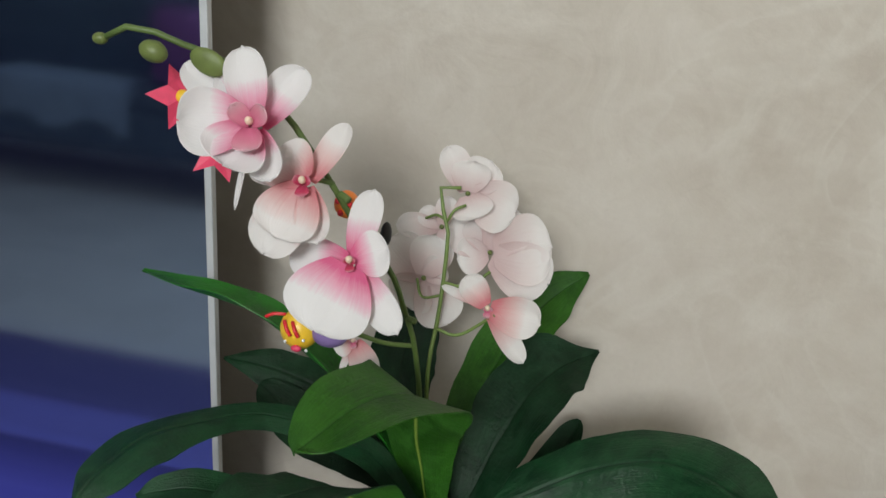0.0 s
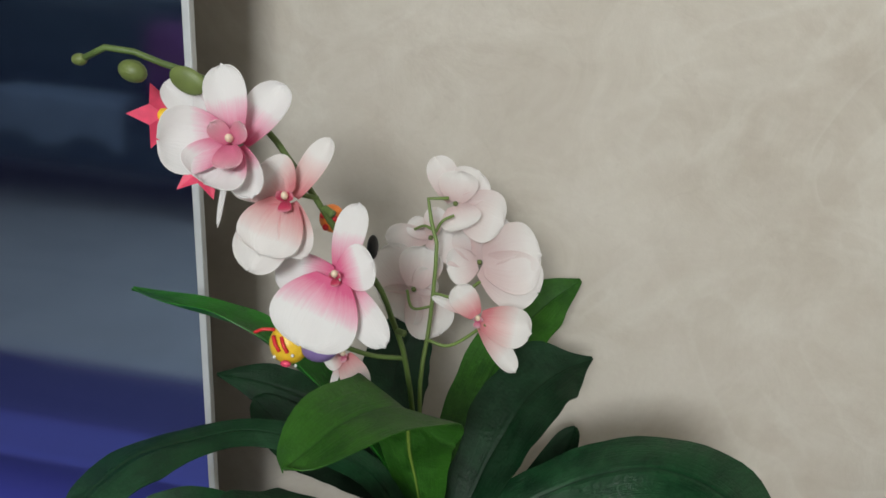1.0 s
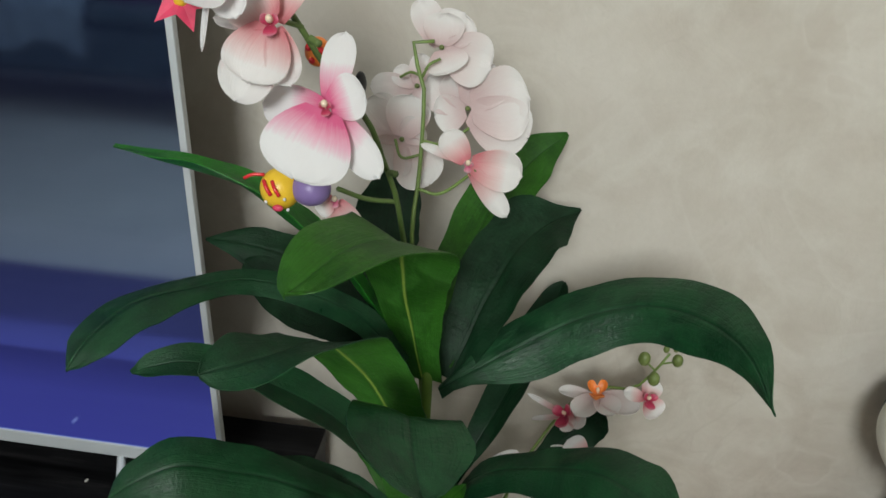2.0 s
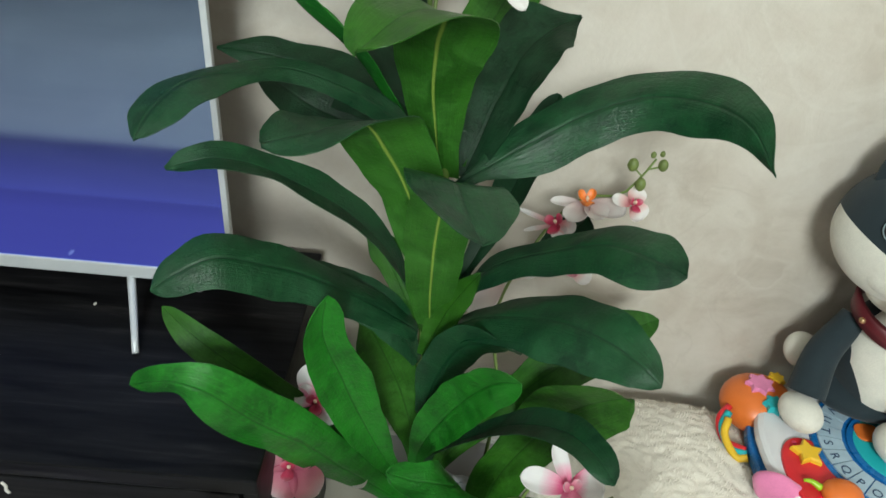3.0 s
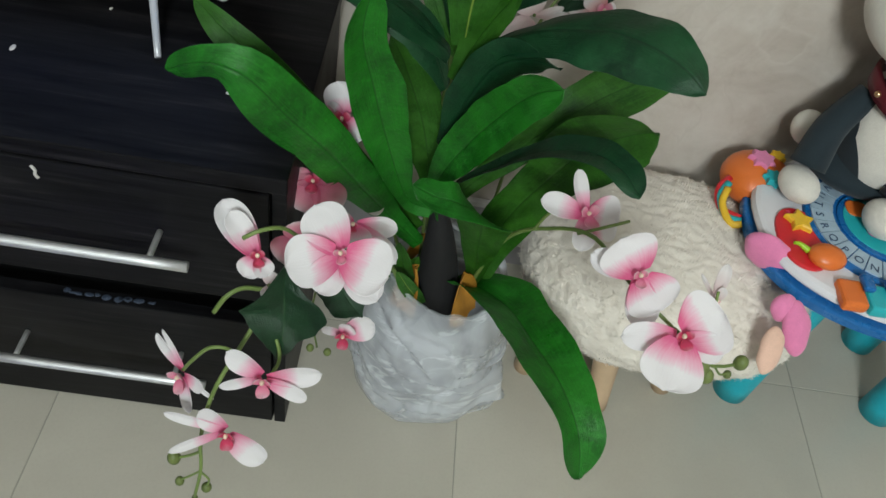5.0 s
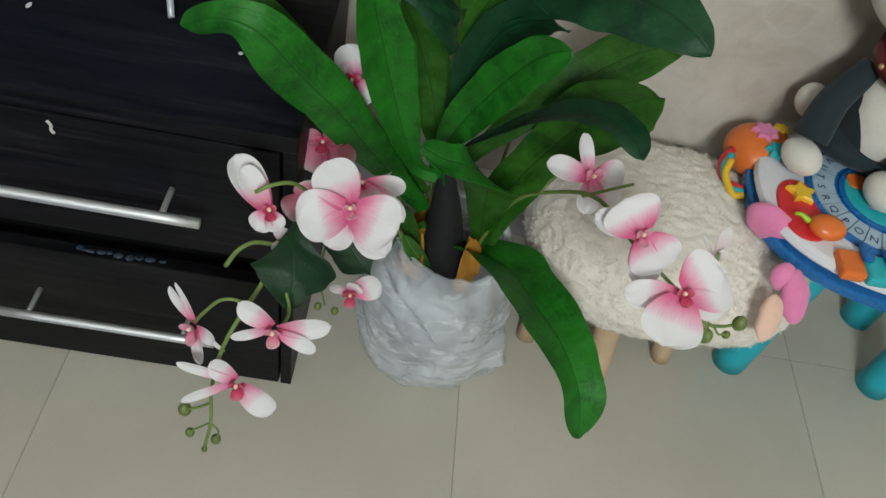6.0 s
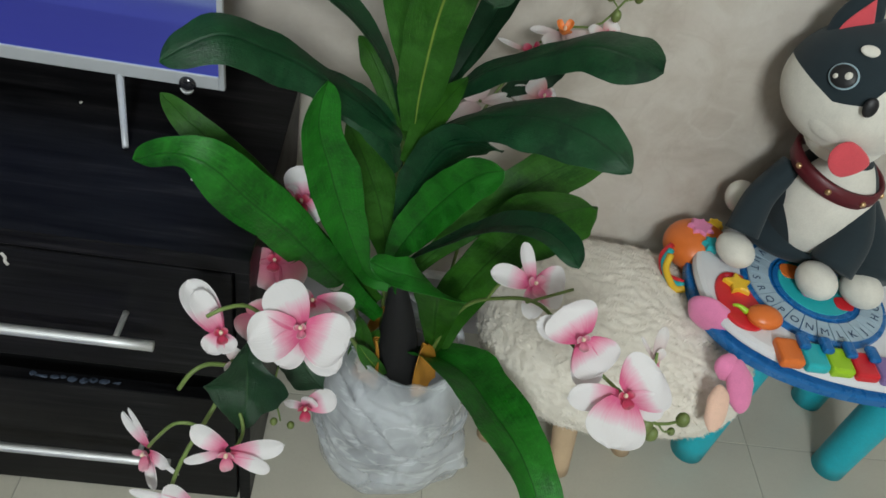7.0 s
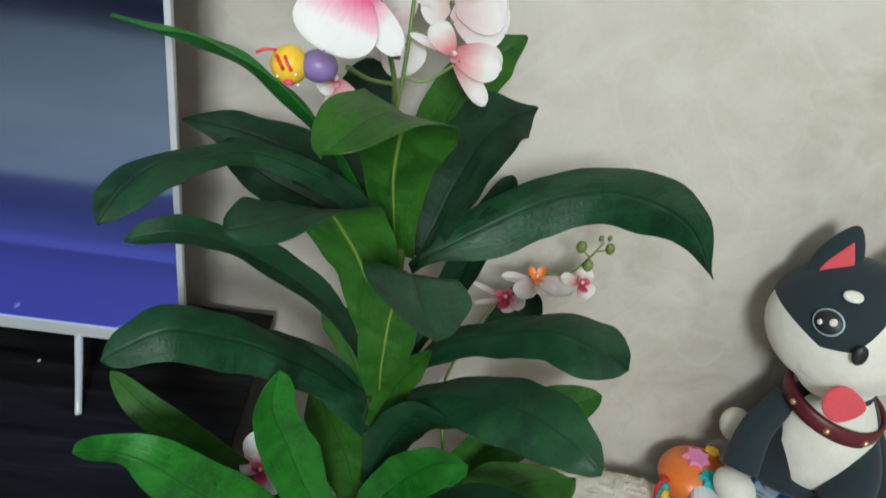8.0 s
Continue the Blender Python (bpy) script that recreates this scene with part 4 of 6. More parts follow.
leaf("mid", [(-0.092, 0.150, 0.360), (-0.063, 0.150, 0.413), (-0.007, 0.165, 0.484), (0.041, 0.175, 0.535), (0.099, 0.210, 0.558), (0.168, 0.243, 0.570)], (0.020, 0.021, 0.041, 0.060, 0.067, 0.030), (0.1, -0.6, 0.75))
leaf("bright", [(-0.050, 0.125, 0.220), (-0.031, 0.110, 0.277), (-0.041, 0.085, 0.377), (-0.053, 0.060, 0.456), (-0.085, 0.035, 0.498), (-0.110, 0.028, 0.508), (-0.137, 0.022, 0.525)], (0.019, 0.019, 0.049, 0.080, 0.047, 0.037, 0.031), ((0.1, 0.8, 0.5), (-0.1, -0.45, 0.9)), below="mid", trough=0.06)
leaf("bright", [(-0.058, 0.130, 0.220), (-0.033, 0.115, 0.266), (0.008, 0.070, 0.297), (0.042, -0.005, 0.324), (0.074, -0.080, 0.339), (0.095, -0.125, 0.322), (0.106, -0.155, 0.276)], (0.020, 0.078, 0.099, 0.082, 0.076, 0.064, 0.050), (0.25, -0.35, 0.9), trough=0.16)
leaf("mid", [(-0.105, 0.150, 0.350), (-0.110, 0.150, 0.398), (-0.133, 0.165, 0.487), (-0.165, 0.175, 0.559), (-0.184, 0.180, 0.591)], (0.020, 0.022, 0.059, 0.053, 0.015), (0.2, -0.85, 0.45))
leaf("dark", [(-0.107, 0.140, 0.480), (-0.093, 0.120, 0.568), (-0.074, 0.100, 0.631), (-0.048, 0.080, 0.661), (-0.019, 0.060, 0.668)], (0.017, 0.048, 0.052, 0.055, 0.011), (0.2, -0.6, 0.78), trough=-0.1)
leaf("dark", [(-0.116, 0.150, 0.557), (-0.144, 0.150, 0.613), (-0.181, 0.155, 0.640), (-0.229, 0.160, 0.658), (-0.266, 0.165, 0.665)], (0.017, 0.046, 0.050, 0.037, 0.009), (-0.1, -0.5, 0.85), trough=-0.12)
leaf("mid", [(-0.111, 0.140, 0.576), (-0.095, 0.135, 0.636), (-0.078, 0.130, 0.677), (-0.062, 0.125, 0.709)], (0.015, 0.036, 0.028, 0.008), (-0.2, -0.8, 0.55))
leaf("mid", [(-0.085, 0.120, 0.150), (-0.128, 0.105, 0.240), (-0.140, 0.098, 0.300)], 0.030, (0.2, -0.9, 0.3))
leaf("mid", [(-0.085, 0.130, 0.150), (-0.118, 0.110, 0.250), (-0.112, 0.100, 0.320)], 0.026, (-0.2, -0.9, 0.3))
leaf("mid", [(-0.088, 0.115, 0.200), (-0.122, 0.090, 0.290), (-0.138, 0.080, 0.365)], 0.026, (-0.2, -0.9, 0.3))
leaf("rib", [(-0.080, 0.105, 0.200), (-0.115, 0.072, 0.285), (-0.135, 0.062, 0.330)], 0.022, (0.3, -0.9, 0.3))

# ---- orchid sprays, stuck in the pot ----
def spray(at, label, stems, colour="stem"):
    """A spray with its stem; stems: the main line first, then side twigs, as (points, radius)."""
    ob = root("orchid_spray", at, label, "orchid", group="orchid sprays in the pot")
    for pts, r in stems:
        thin = (lambda s, r=r: 0.84 * r(s)) if callable(r) else 0.84 * r
        part("stem", tube(bmesh.new(), pts, thin, None, 8), M[colour], ob)
    return ob


FOOT = (PX - 0.03, PY + 0.01, 0.145)
top = spray(FOOT, "tall spray of pink and white artificial moth orchids", [
    ([FOOT, (-0.112, 0.172, 0.40), (-0.118, 0.176, 0.70), (-0.126, 0.165, 0.88), (-0.130, 0.130, 0.975), (-0.139, 0.120, 1.013), (-0.146, 0.100, 1.049), (-0.171, 0.090, 1.086), (-0.182, 0.080, 1.110), (-0.199, 0.070, 1.141), (-0.214, 0.070, 1.158), (-0.240, 0.060, 1.182), (-0.262, 0.050, 1.191), (-0.287, 0.040, 1.200), (-0.306, 0.040, 1.192)], lambda s: 0.0036 - 0.0014 * s),
    ([(-0.130, 0.130, 0.978), (-0.150, 0.115, 0.985), (-0.166, 0.095, 1.000)], 0.0022),
    ([(-0.135, 0.120, 1.005), (-0.129, 0.116, 1.006)], 0.003),
    ([(-0.178, 0.082, 1.105), (-0.171, 0.078, 1.103)], 0.003),
    ([(-0.182, 0.080, 1.112), (-0.190, 0.066, 1.118)], 0.002),
    ([(-0.222, 0.066, 1.166), (-0.224, 0.045, 1.160)], 0.002),
    ([(-0.150, 0.098, 1.055), (-0.160, 0.075, 1.068)], 0.002),
], "stem_dark")
bloom(top, (-0.214, 0.030, 1.156), (0.07, -0.88, 0.46), (-0.16, 0.45, 0.88), ((35, 0.043, 0.022, -0.1), (-49, 0.060, 0.018, -0.15), (-31, 0.040, 0.019, -0.05), (164, 0.031, 0.019, -0.05), (-165, 0.046, 0.003, -0.2), (-9, 0.044, 0.022, 0.12), (-148, 0.027, 0.035, 0.28), (-90, 0.037, 0.035, 0.34)), lip="lip_pink", cup=0.42, throat=1.5, seed=11)
bloom(top, (-0.190, 0.050, 1.120), (0.02, -0.89, 0.46), (-0.15, 0.45, 0.88), ((31, 0.043, 0.015, -0.1), (-78, 0.038, 0.010, -0.1), (-148, 0.048, 0.031, -0.08), (168, 0.036, 0.019, 0), (-42, 0.025, 0.031, 0.3), (-156, 0.036, 0.037, 0.12)), petal="petal_soft", cup=0.35, throat=0.7, seed=12)
bloom(top, (-0.162, 0.058, 1.071), (0.04, -0.89, 0.46), (-0.16, 0.45, 0.88), ((15, 0.047, 0.019, -0.1), (148, 0.052, 0.020, -0.05), (-85, 0.039, 0.024, 0.02), (73, 0.024, 0.027, 0.1), (-153, 0.047, 0.052, 0.1)), lip="lip", cup=0.22, throat=0.5, seed=13)
bloom(top, (-0.177, 0.128, 0.976), (0.14, -0.92, 0.38), (-0.15, 0.36, 0.92), ((-158, 0.028, 0.005, -0.1), (156, 0.032, 0.020, 0), (-113, 0.016, 0.017, 0)), petal="petal_soft", lip="lip_pink", throat=0.4, seed=14)
bud(top, (-0.278, 0.042, 1.187), 0.0076, (-0.8, 0, 0.2))
bud(top, (-0.309, 0.040, 1.191), 0.0042, (-0.9, 0, -0.1))
bm = bmesh.new()
ball(bm, (-0.247, 0.046, 1.184), (0.0115, 0.003, 0.0075), 14, 10, 0, Euler((0, radians(20), 0)).to_matrix())
part("bract", bm, M["bud"], top, "round green bract")

white = spray((PX - 0.02, PY + 0.03, 0.145), "tall spray of pale white artificial orchids turned to the wall", [
    ([(PX - 0.02, PY + 0.03, 0.145), (-0.108, 0.190, 0.40), (-0.112, 0.192, 0.70), (-0.126, 0.180, 0.910), (-0.125, 0.190, 0.959), (-0.124, 0.200, 1.001), (-0.126, 0.210, 1.047), (-0.138, 0.220, 1.066), (-0.132, 0.222, 1.079), (-0.120, 0.222, 1.076)], lambda s: 0.0031 - 0.0012 * s),
    ([(-0.125, 0.190, 0.963), (-0.105, 0.188, 0.962), (-0.078, 0.188, 0.985)], 0.0017),
    ([(-0.124, 0.200, 1.001), (-0.105, 0.205, 0.998), (-0.088, 0.215, 1.010)], 0.0017),
    ([(-0.127, 0.211, 1.050), (-0.122, 0.211, 1.060), (-0.114, 0.216, 1.064)], 0.0014),
    ([(-0.124, 0.198, 0.990), (-0.140, 0.198, 0.986), (-0.147, 0.206, 0.998)], 0.0014),
    ([(-0.127, 0.211, 1.050), (-0.138, 0.222, 1.050), (-0.148, 0.230, 1.043)], 0.0014),
])
bloom(white, (-0.115, 0.228, 1.070), (0.14, -0.92, 0.38), (-0.15, 0.36, 0.92), ((-21, 0.042, 0.023, -0.1), (38, 0.033, 0.032, -0.1), (114, 0.042, 0.040, -0.1), (10, 0.026, 0.030, 0.1), (162, 0.021, 0.031, 0.35)), petal="petal_pale", lip=None, cup=0.25, seed=21)
bloom(white, (-0.091, 0.225, 1.023), (0.14, -0.92, 0.38), (-0.15, 0.36, 0.92), ((-47, 0.041, 0.037, -0.05), (-5, 0.030, 0.038, -0.1), (-100, 0.027, 0.029, -0.1), (37, 0.041, 0.040, -0.08), (119, 0.054, 0.045, 0), (86, 0.050, 0.055, 0.05)), petal="petal_pale", lip=None, cup=0.22, seed=22)
bloom(white, (-0.085, 0.188, 0.990), (0.14, -0.92, 0.38), (-0.15, 0.36, 0.92), ((-64, 0.039, 0.007, -0.1), (146, 0.052, 0.016, 0), (-33, 0.030, 0.021, 0.1), (106, 0.043, 0.030, 0.15)), petal="petal_soft", lip="lip_pink", cup=0.45, throat=0.5, seed=23)
bloom(white, (-0.143, 0.215, 0.995), (0.14, -0.92, 0.38), (-0.15, 0.36, 0.92), ((-42, 0.043, 0.038, -0.05), (-139, 0.028, 0.039, -0.05), (152, 0.043, 0.038, -0.05), (58, 0.020, 0.024, 0), (17, 0.036, 0.034, 0.1)), petal="petal_pale", lip=None, cup=0.3, seed=24)
bloom(white, (-0.135, 0.236, 1.035), (0.14, -0.92, 0.38), (-0.15, 0.36, 0.92), ((-86, 0.038, 0.020, 0), (-51, 0.023, 0.017, -0.1), (155, 0.020, 0.019, -0.1), (14, 0.026, 0.017, -0.1)), petal="petal_pale", lip=None, cup=0.3, seed=25)

low = spray((PX - 0.05, PY - 0.02, 0.145), "drooping spray of pink-throated white orchids before the cabinet", [
    ([(PX - 0.05, PY - 0.02, 0.145), (-0.125, 0.085, 0.26), (-0.150, 0.050, 0.36), (-0.200, -0.010, 0.440), (-0.251, -0.080, 0.471), (-0.271, -0.140, 0.455), (-0.296, -0.180, 0.411), (-0.308, -0.200, 0.352), (-0.310, -0.210, 0.294), (-0.318, -0.220, 0.242)], lambda s: 0.0040 - 0.0018 * s),
    ([(-0.215, -0.030, 0.450), (-0.238, -0.060, 0.510), (-0.252, -0.080, 0.544), (-0.269, -0.095, 0.553), (-0.283, -0.100, 0.545)], 0.0024),
    ([(-0.256, -0.094, 0.466), (-0.268, -0.103, 0.477), (-0.283, -0.110, 0.484), (-0.296, -0.120, 0.481), (-0.308, -0.125, 0.459)], 0.0028),
    ([(-0.280, -0.155, 0.440), (-0.290, -0.158, 0.452), (-0.305, -0.160, 0.450), (-0.322, -0.161, 0.425), (-0.332, -0.160, 0.405)], 0.0022),
    ([(-0.262, -0.115, 0.464), (-0.240, -0.150, 0.440), (-0.247, -0.182, 0.440)], 0.0022),
    ([(-0.255, -0.085, 0.470), (-0.225, -0.100, 0.500), (-0.200, -0.090, 0.525)], 0.0024),
    ([(-0.303, -0.192, 0.375), (-0.285, -0.205, 0.375)], 0.0022),
    ([(-0.309, -0.205, 0.325), (-0.325, -0.200, 0.300), (-0.340, -0.200, 0.290)], 0.0018),
    ([(-0.311, -0.211, 0.290), (-0.325, -0.211, 0.272), (-0.334, -0.211, 0.262)], 0.0014),
    ([(-0.311, -0.211, 0.290), (-0.303, -0.211, 0.272), (-0.306, -0.211, 0.256)], 0.0014),
    ([(-0.215, -0.02, 0.445), (-0.225, -0.05, 0.38), (-0.215, -0.065, 0.33)], 0.0014),
])
bloom(low, (-0.271, -0.100, 0.522), (0.20, -0.53, 0.82), (-0.18, 0.81, 0.56), ((-30, 0.060, 0.029, -0.06), (-145, 0.021, 0.021, -0.1), (153, 0.020, 0.018, 0.05), (-30, 0.046, 0.021, 0.2)), cup=0.35, throat=0.9, seed=31)
bloom(low, (-0.195, -0.098, 0.542), (-0.04, -0.61, 0.79), (-0.15, 0.78, 0.60), ((143, 0.053, 0.031, -0.05), (-148, 0.040, 0.032, -0.05), (-28, 0.050, 0.041, -0.06), (-102, 0.050, 0.045, 0.08), (115, 0.047, 0.049, 0.1)), lip="lip_pink", cup=0.28, throat=0.8, seed=32)
bloom(low, (-0.190, -0.040, 0.519), (-0.08, -0.66, 0.75), (-0.15, 0.75, 0.64), ((95, 0.042, 0.019, 0.05), (133, 0.055, 0.023, -0.05), (-72, 0.015, 0.017, 0), (160, 0.025, 0.024, 0)), lip="lip", cup=0.35, throat=0.6, seed=33)
bloom(low, (-0.246, -0.022, 0.462), (-0.08, -0.66, 0.75), (-0.15, 0.75, 0.64), ((-137, 0.030, 0.037, 0), (-18, 0.019, 0.024, 0), (146, 0.032, 0.024, 0)), petal="petal_pink", lip=None, cup=0.3, seed=38)
bloom(low, (-0.260, -0.100, 0.481), (-0.08, -0.66, 0.75), (-0.15, 0.75, 0.64), ((5, 0.013, 0.014, 0), (-165, 0.013, 0.012, 0)), petal="petal_pale", lip=None, seed=39)
bloom(low, (-0.334, -0.160, 0.394), (-0.48, -0.81, 0.35), (-0.32, 0.53, 0.79), ((-42, 0.050, 0.013, -0.1), (-15, 0.048, 0.007, 0.1), (133, 0.038, 0.006, -0.1), (120, 0.027, 0.016, 0.05), (180, 0.039, 0.015, 0.15)), lip="lip_pink", cup=0.4, throat=1.3, seed=34)
bloom(low, (-0.247, -0.188, 0.457), (-0.00, -0.92, 0.39), (-0.17, 0.38, 0.91), ((-52, 0.040, 0.021, -0.05), (-105, 0.043, 0.010, 0), (87, 0.052, 0.020, -0.05), (118, 0.042, 0.016, 0.1)), lip="lip_pink", cup=0.35, throat=1.1, seed=35)
bloom(low, (-0.279, -0.208, 0.382), (0.05, -0.92, 0.39), (-0.15, 0.38, 0.91), ((-72, 0.060, 0.011, -0.05), (-49, 0.032, 0.022, -0.1), (-110, 0.060, 0.010, 0.1), (139, 0.048, 0.028, 0.05)), lip="lip", cup=0.35, throat=1.1, seed=36)
bloom(low, (-0.187, -0.060, 0.356), (-0.01, -0.90, 0.43), (-0.17, 0.42, 0.89), ((71, 0.036, 0.029, 0), (-73, 0.025, 0.010, 0.1), (34, 0.015, 0.019, 0.2)), lip="lip", cup=0.4, throat=1.1, seed=37)
for p, r in (((-0.341, -0.200, 0.290), 0.0085), ((-0.335, -0.211, 0.258), 0.0060), ((-0.307, -0.211, 0.250), 0.0068), ((-0.318, -0.220, 0.240), 0.0040), ((-0.2230, -0.062, 0.322), 0.0055), ((-0.203, -0.062, 0.318), 0.0055)):
    bud(low, p, r)
for pts, w, fc in (([(-0.242, -0.108, 0.523), (-0.243, -0.115, 0.501), (-0.241, -0.124, 0.479), (-0.240, -0.132, 0.463), (-0.241, -0.139, 0.446), (-0.244, -0.145, 0.427)], (0.008, 0.030, 0.084, 0.062, 0.030, 0.004), (0.05, -0.62, 0.78)),
                   ([(-0.222, -0.060, 0.492), (-0.202, -0.072, 0.474), (-0.182, -0.085, 0.452), (-0.168, -0.092, 0.440)], (0.012, 0.048, 0.044, 0.006), (0.2, -0.6, 0.75))):
    part("leaf", leaf_sheet(pts, w, fc, seed=77, trough=0.20, wave=0.05), M["small_leaf"], low, "small dark green leaf")

right = spray((PX + 0.03, PY - 0.01, 0.145), "arching spray of white orchids with pink throats over the stool", [
    ([(PX + 0.03, PY - 0.01, 0.145), (-0.030, 0.105, 0.29), (-0.010, 0.080, 0.407), (0.023, 0.040, 0.475), (0.049, -0.020, 0.535), (0.076, -0.090, 0.552), (0.120, -0.125, 0.538), (0.168, -0.130, 0.500), (0.201, -0.120, 0.494)], lambda s: 0.0038 - 0.0018 * s),
    ([(0.010, 0.055, 0.455), (0.018, 0.045, 0.495), (0.038, 0.036, 0.512)], 0.0022),
    ([(0.040, 0.000, 0.515), (0.066, -0.010, 0.545), (0.085, 0.000, 0.545)], 0.0020),
    ([(0.080, -0.095, 0.551), (0.082, -0.092, 0.566)], 0.0020),
    ([(0.118, -0.124, 0.540), (0.116, -0.138, 0.552)], 0.0020),
    ([(0.150, -0.130, 0.515), (0.160, -0.100, 0.535), (0.160, -0.085, 0.556)], 0.0018),
    ([(0.175, -0.130, 0.497), (0.186, -0.128, 0.484), (0.195, -0.124, 0.482)], 0.0014),
])
bloom(right, (0.050, 0.026, 0.519), (0.15, -0.54, 0.83), (-0.17, 0.81, 0.56), ((-70, 0.050, 0.024, -0.05), (-170, 0.038, 0.024, -0.1), (102, 0.036, 0.046, 0.05), (-14, 0.047, 0.016, 0.3)), lip="lip_pink", cup=0.45, throat=1.4, seed=41)
bloom(right, (0.077, -0.092, 0.569), (-0.08, -0.66, 0.75), (-0.15, 0.75, 0.64), ((-66, 0.046, 0.023, -0.1), (174, 0.046, 0.029, -0.08), (-28, 0.037, 0.052, 0.12), (149, 0.036, 0.048, 0.12)), lip="lip_pink", cup=0.28, throat=0.9, seed=42)
bloom(right, (0.114, -0.146, 0.559), (-0.04, -0.61, 0.79), (-0.15, 0.78, 0.60), ((-90, 0.051, 0.024, -0.1), (113, 0.042, 0.025, -0.08), (62, 0.042, 0.056, 0.08), (-158, 0.049, 0.053, 0.1)), lip="lip", cup=0.22, throat=1.0, seed=43)
bloom(right, (0.166, -0.080, 0.537), (-0.08, -0.66, 0.75), (-0.15, 0.75, 0.64), ((22, 0.037, 0.012, 0), (-26, 0.028, 0.004, 0), (42, 0.015, 0.009, 0)), petal="petal_pale", lip="lip_pink", throat=0.4, seed=44)
for p, r in (((0.158, -0.134, 0.500), 0.0105), ((0.170, -0.134, 0.486), 0.0085), ((0.203, -0.120, 0.497), 0.0085), ((0.196, -0.124, 0.480), 0.0048)):
    bud(right, p, r)

back = spray((PX + 0.03, PY + 0.03, 0.145), "spray of pink orchids leaning against the plaster wall", [
    ([(PX + 0.03, PY + 0.03, 0.145), (-0.010, 0.230, 0.40), (-0.025, 0.270, 0.53), (0.020, 0.310, 0.63), (0.060, 0.315, 0.685), (0.100, 0.300, 0.705), (0.118, 0.295, 0.735), (0.128, 0.292, 0.760)], lambda s: 0.0036 - 0.0020 * s),
    ([(0.118, 0.295, 0.735), (0.105, 0.292, 0.748)], 0.0012),
    ([(0.122, 0.294, 0.745), (0.135, 0.290, 0.752)], 0.0012),
])
bloom(back, (0.035, 0.300, 0.657), (-0.57, -0.44, 0.70), (0.08, 0.82, 0.57), ((-66, 0.060, 0.006, 0.1), (-95, 0.045, 0.006, 0), (111, 0.026, 0.018, 0.1), (157, 0.019, 0.020, 0)), petal="petal_soft", lip="lip", throat=1.5, seed=51)
bloom(back, (0.065, 0.302, 0.689), (-0.10, -0.08, 0.99), (-0.04, 1.00, 0.08), ((-74, 0.042, 0.017, 0), (115, 0.045, 0.035, 0), (-139, 0.037, 0.027, -0.1), (152, 0.031, 0.027, -0.1)), petal="petal_pale", lip="orange", throat=1.5, seed=52)
bloom(back, (0.115, 0.292, 0.699), (0.26, -0.64, 0.72), (-0.13, 0.72, 0.69), ((33, 0.025, 0.022, 0.1), (-72, 0.025, 0.014, -0.1), (148, 0.021, 0.026, 0)), petal="petal_soft", lip="lip", throat=1.0, seed=53)
bloom(back, (0.063, 0.300, 0.597), (-0.05, -0.76, 0.64), (-0.10, 0.65, 0.76), ((-84, 0.044, 0.021, 0), (135, 0.030, 0.020, 0.1), (82, 0.016, 0.018, 0), (-42, 0.027, 0.028, -0.1)), petal="petal_soft", lip="lip_pink", throat=1.3, seed=54)
bloom(back, (-0.023, 0.270, 0.593), (-0.05, -0.76, 0.64), (-0.10, 0.65, 0.76), ((-135, 0.059, 0.032, 0), (87, 0.041, 0.010, 0.1), (73, 0.036, 0.008, 0), (-24, 0.020, 0.035, -0.1)), petal="petal_pale", lip=None, seed=55)
for p, r in (((0.104, 0.291, 0.751), 0.0075), ((0.137, 0.290, 0.754), 0.0068), ((0.118, 0.292, 0.726), 0.0075), ((0.124, 0.292, 0.765), 0.0038), ((0.133, 0.290, 0.768), 0.0035)):
    bud(back, p, r)
part("leaf", leaf_sheet([(0.010, 0.300, 0.590), (0.050, 0.320, 0.620), (0.075, 0.315, 0.660)], 0.055, (0.2, -0.8, 0.5), seed=5), M["deep"], back, "small dark green leaf")

side = spray((PX - 0.04, PY + 0.02, 0.145), "short spray of pink orchids half hidden behind leaves", [
    ([(PX - 0.04, PY + 0.02, 0.145), (-0.140, 0.155, 0.28), (-0.180, 0.150, 0.38), (-0.208, 0.140, 0.45), (-0.217, 0.118, 0.517)], lambda s: 0.0036 - 0.0014 * s),
    ([(-0.180, 0.150, 0.38), (-0.210, 0.090, 0.425)], 0.0022),
    ([(-0.165, 0.152, 0.33), (-0.178, 0.130, 0.37)], 0.0022),
])
bloom(side, (-0.224, 0.112, 0.519), (-0.08, -0.66, 0.75), (-0.15, 0.75, 0.64), ((-9, 0.043, 0.031, -0.05), (-60, 0.025, 0.023, 0), (133, 0.031, 0.026, 0.1)), lip="lip", throat=1.3, cup=0.35, seed=61)
bloom(side, (-0.246, 0.066, 0.462), (-0.08, -0.66, 0.75), (-0.15, 0.75, 0.64), ((-145, 0.036, 0.039, 0.05), (134, 0.042, 0.036, 0.05), (-68, 0.023, 0.019, 0), (57, 0.026, 0.025, -0.1)), petal="petal_pink", lip="lip", throat=1.2, cup=0.35, seed=62)
bloom(side, (-0.169, 0.118, 0.406), (-0.08, -0.66, 0.75), (-0.15, 0.75, 0.64), ((-140, 0.028, 0.025, 0), (27, 0.021, 0.022, 0), (-58, 0.013, 0.024, 0.1)), petal="petal_pale", lip=None, seed=63)


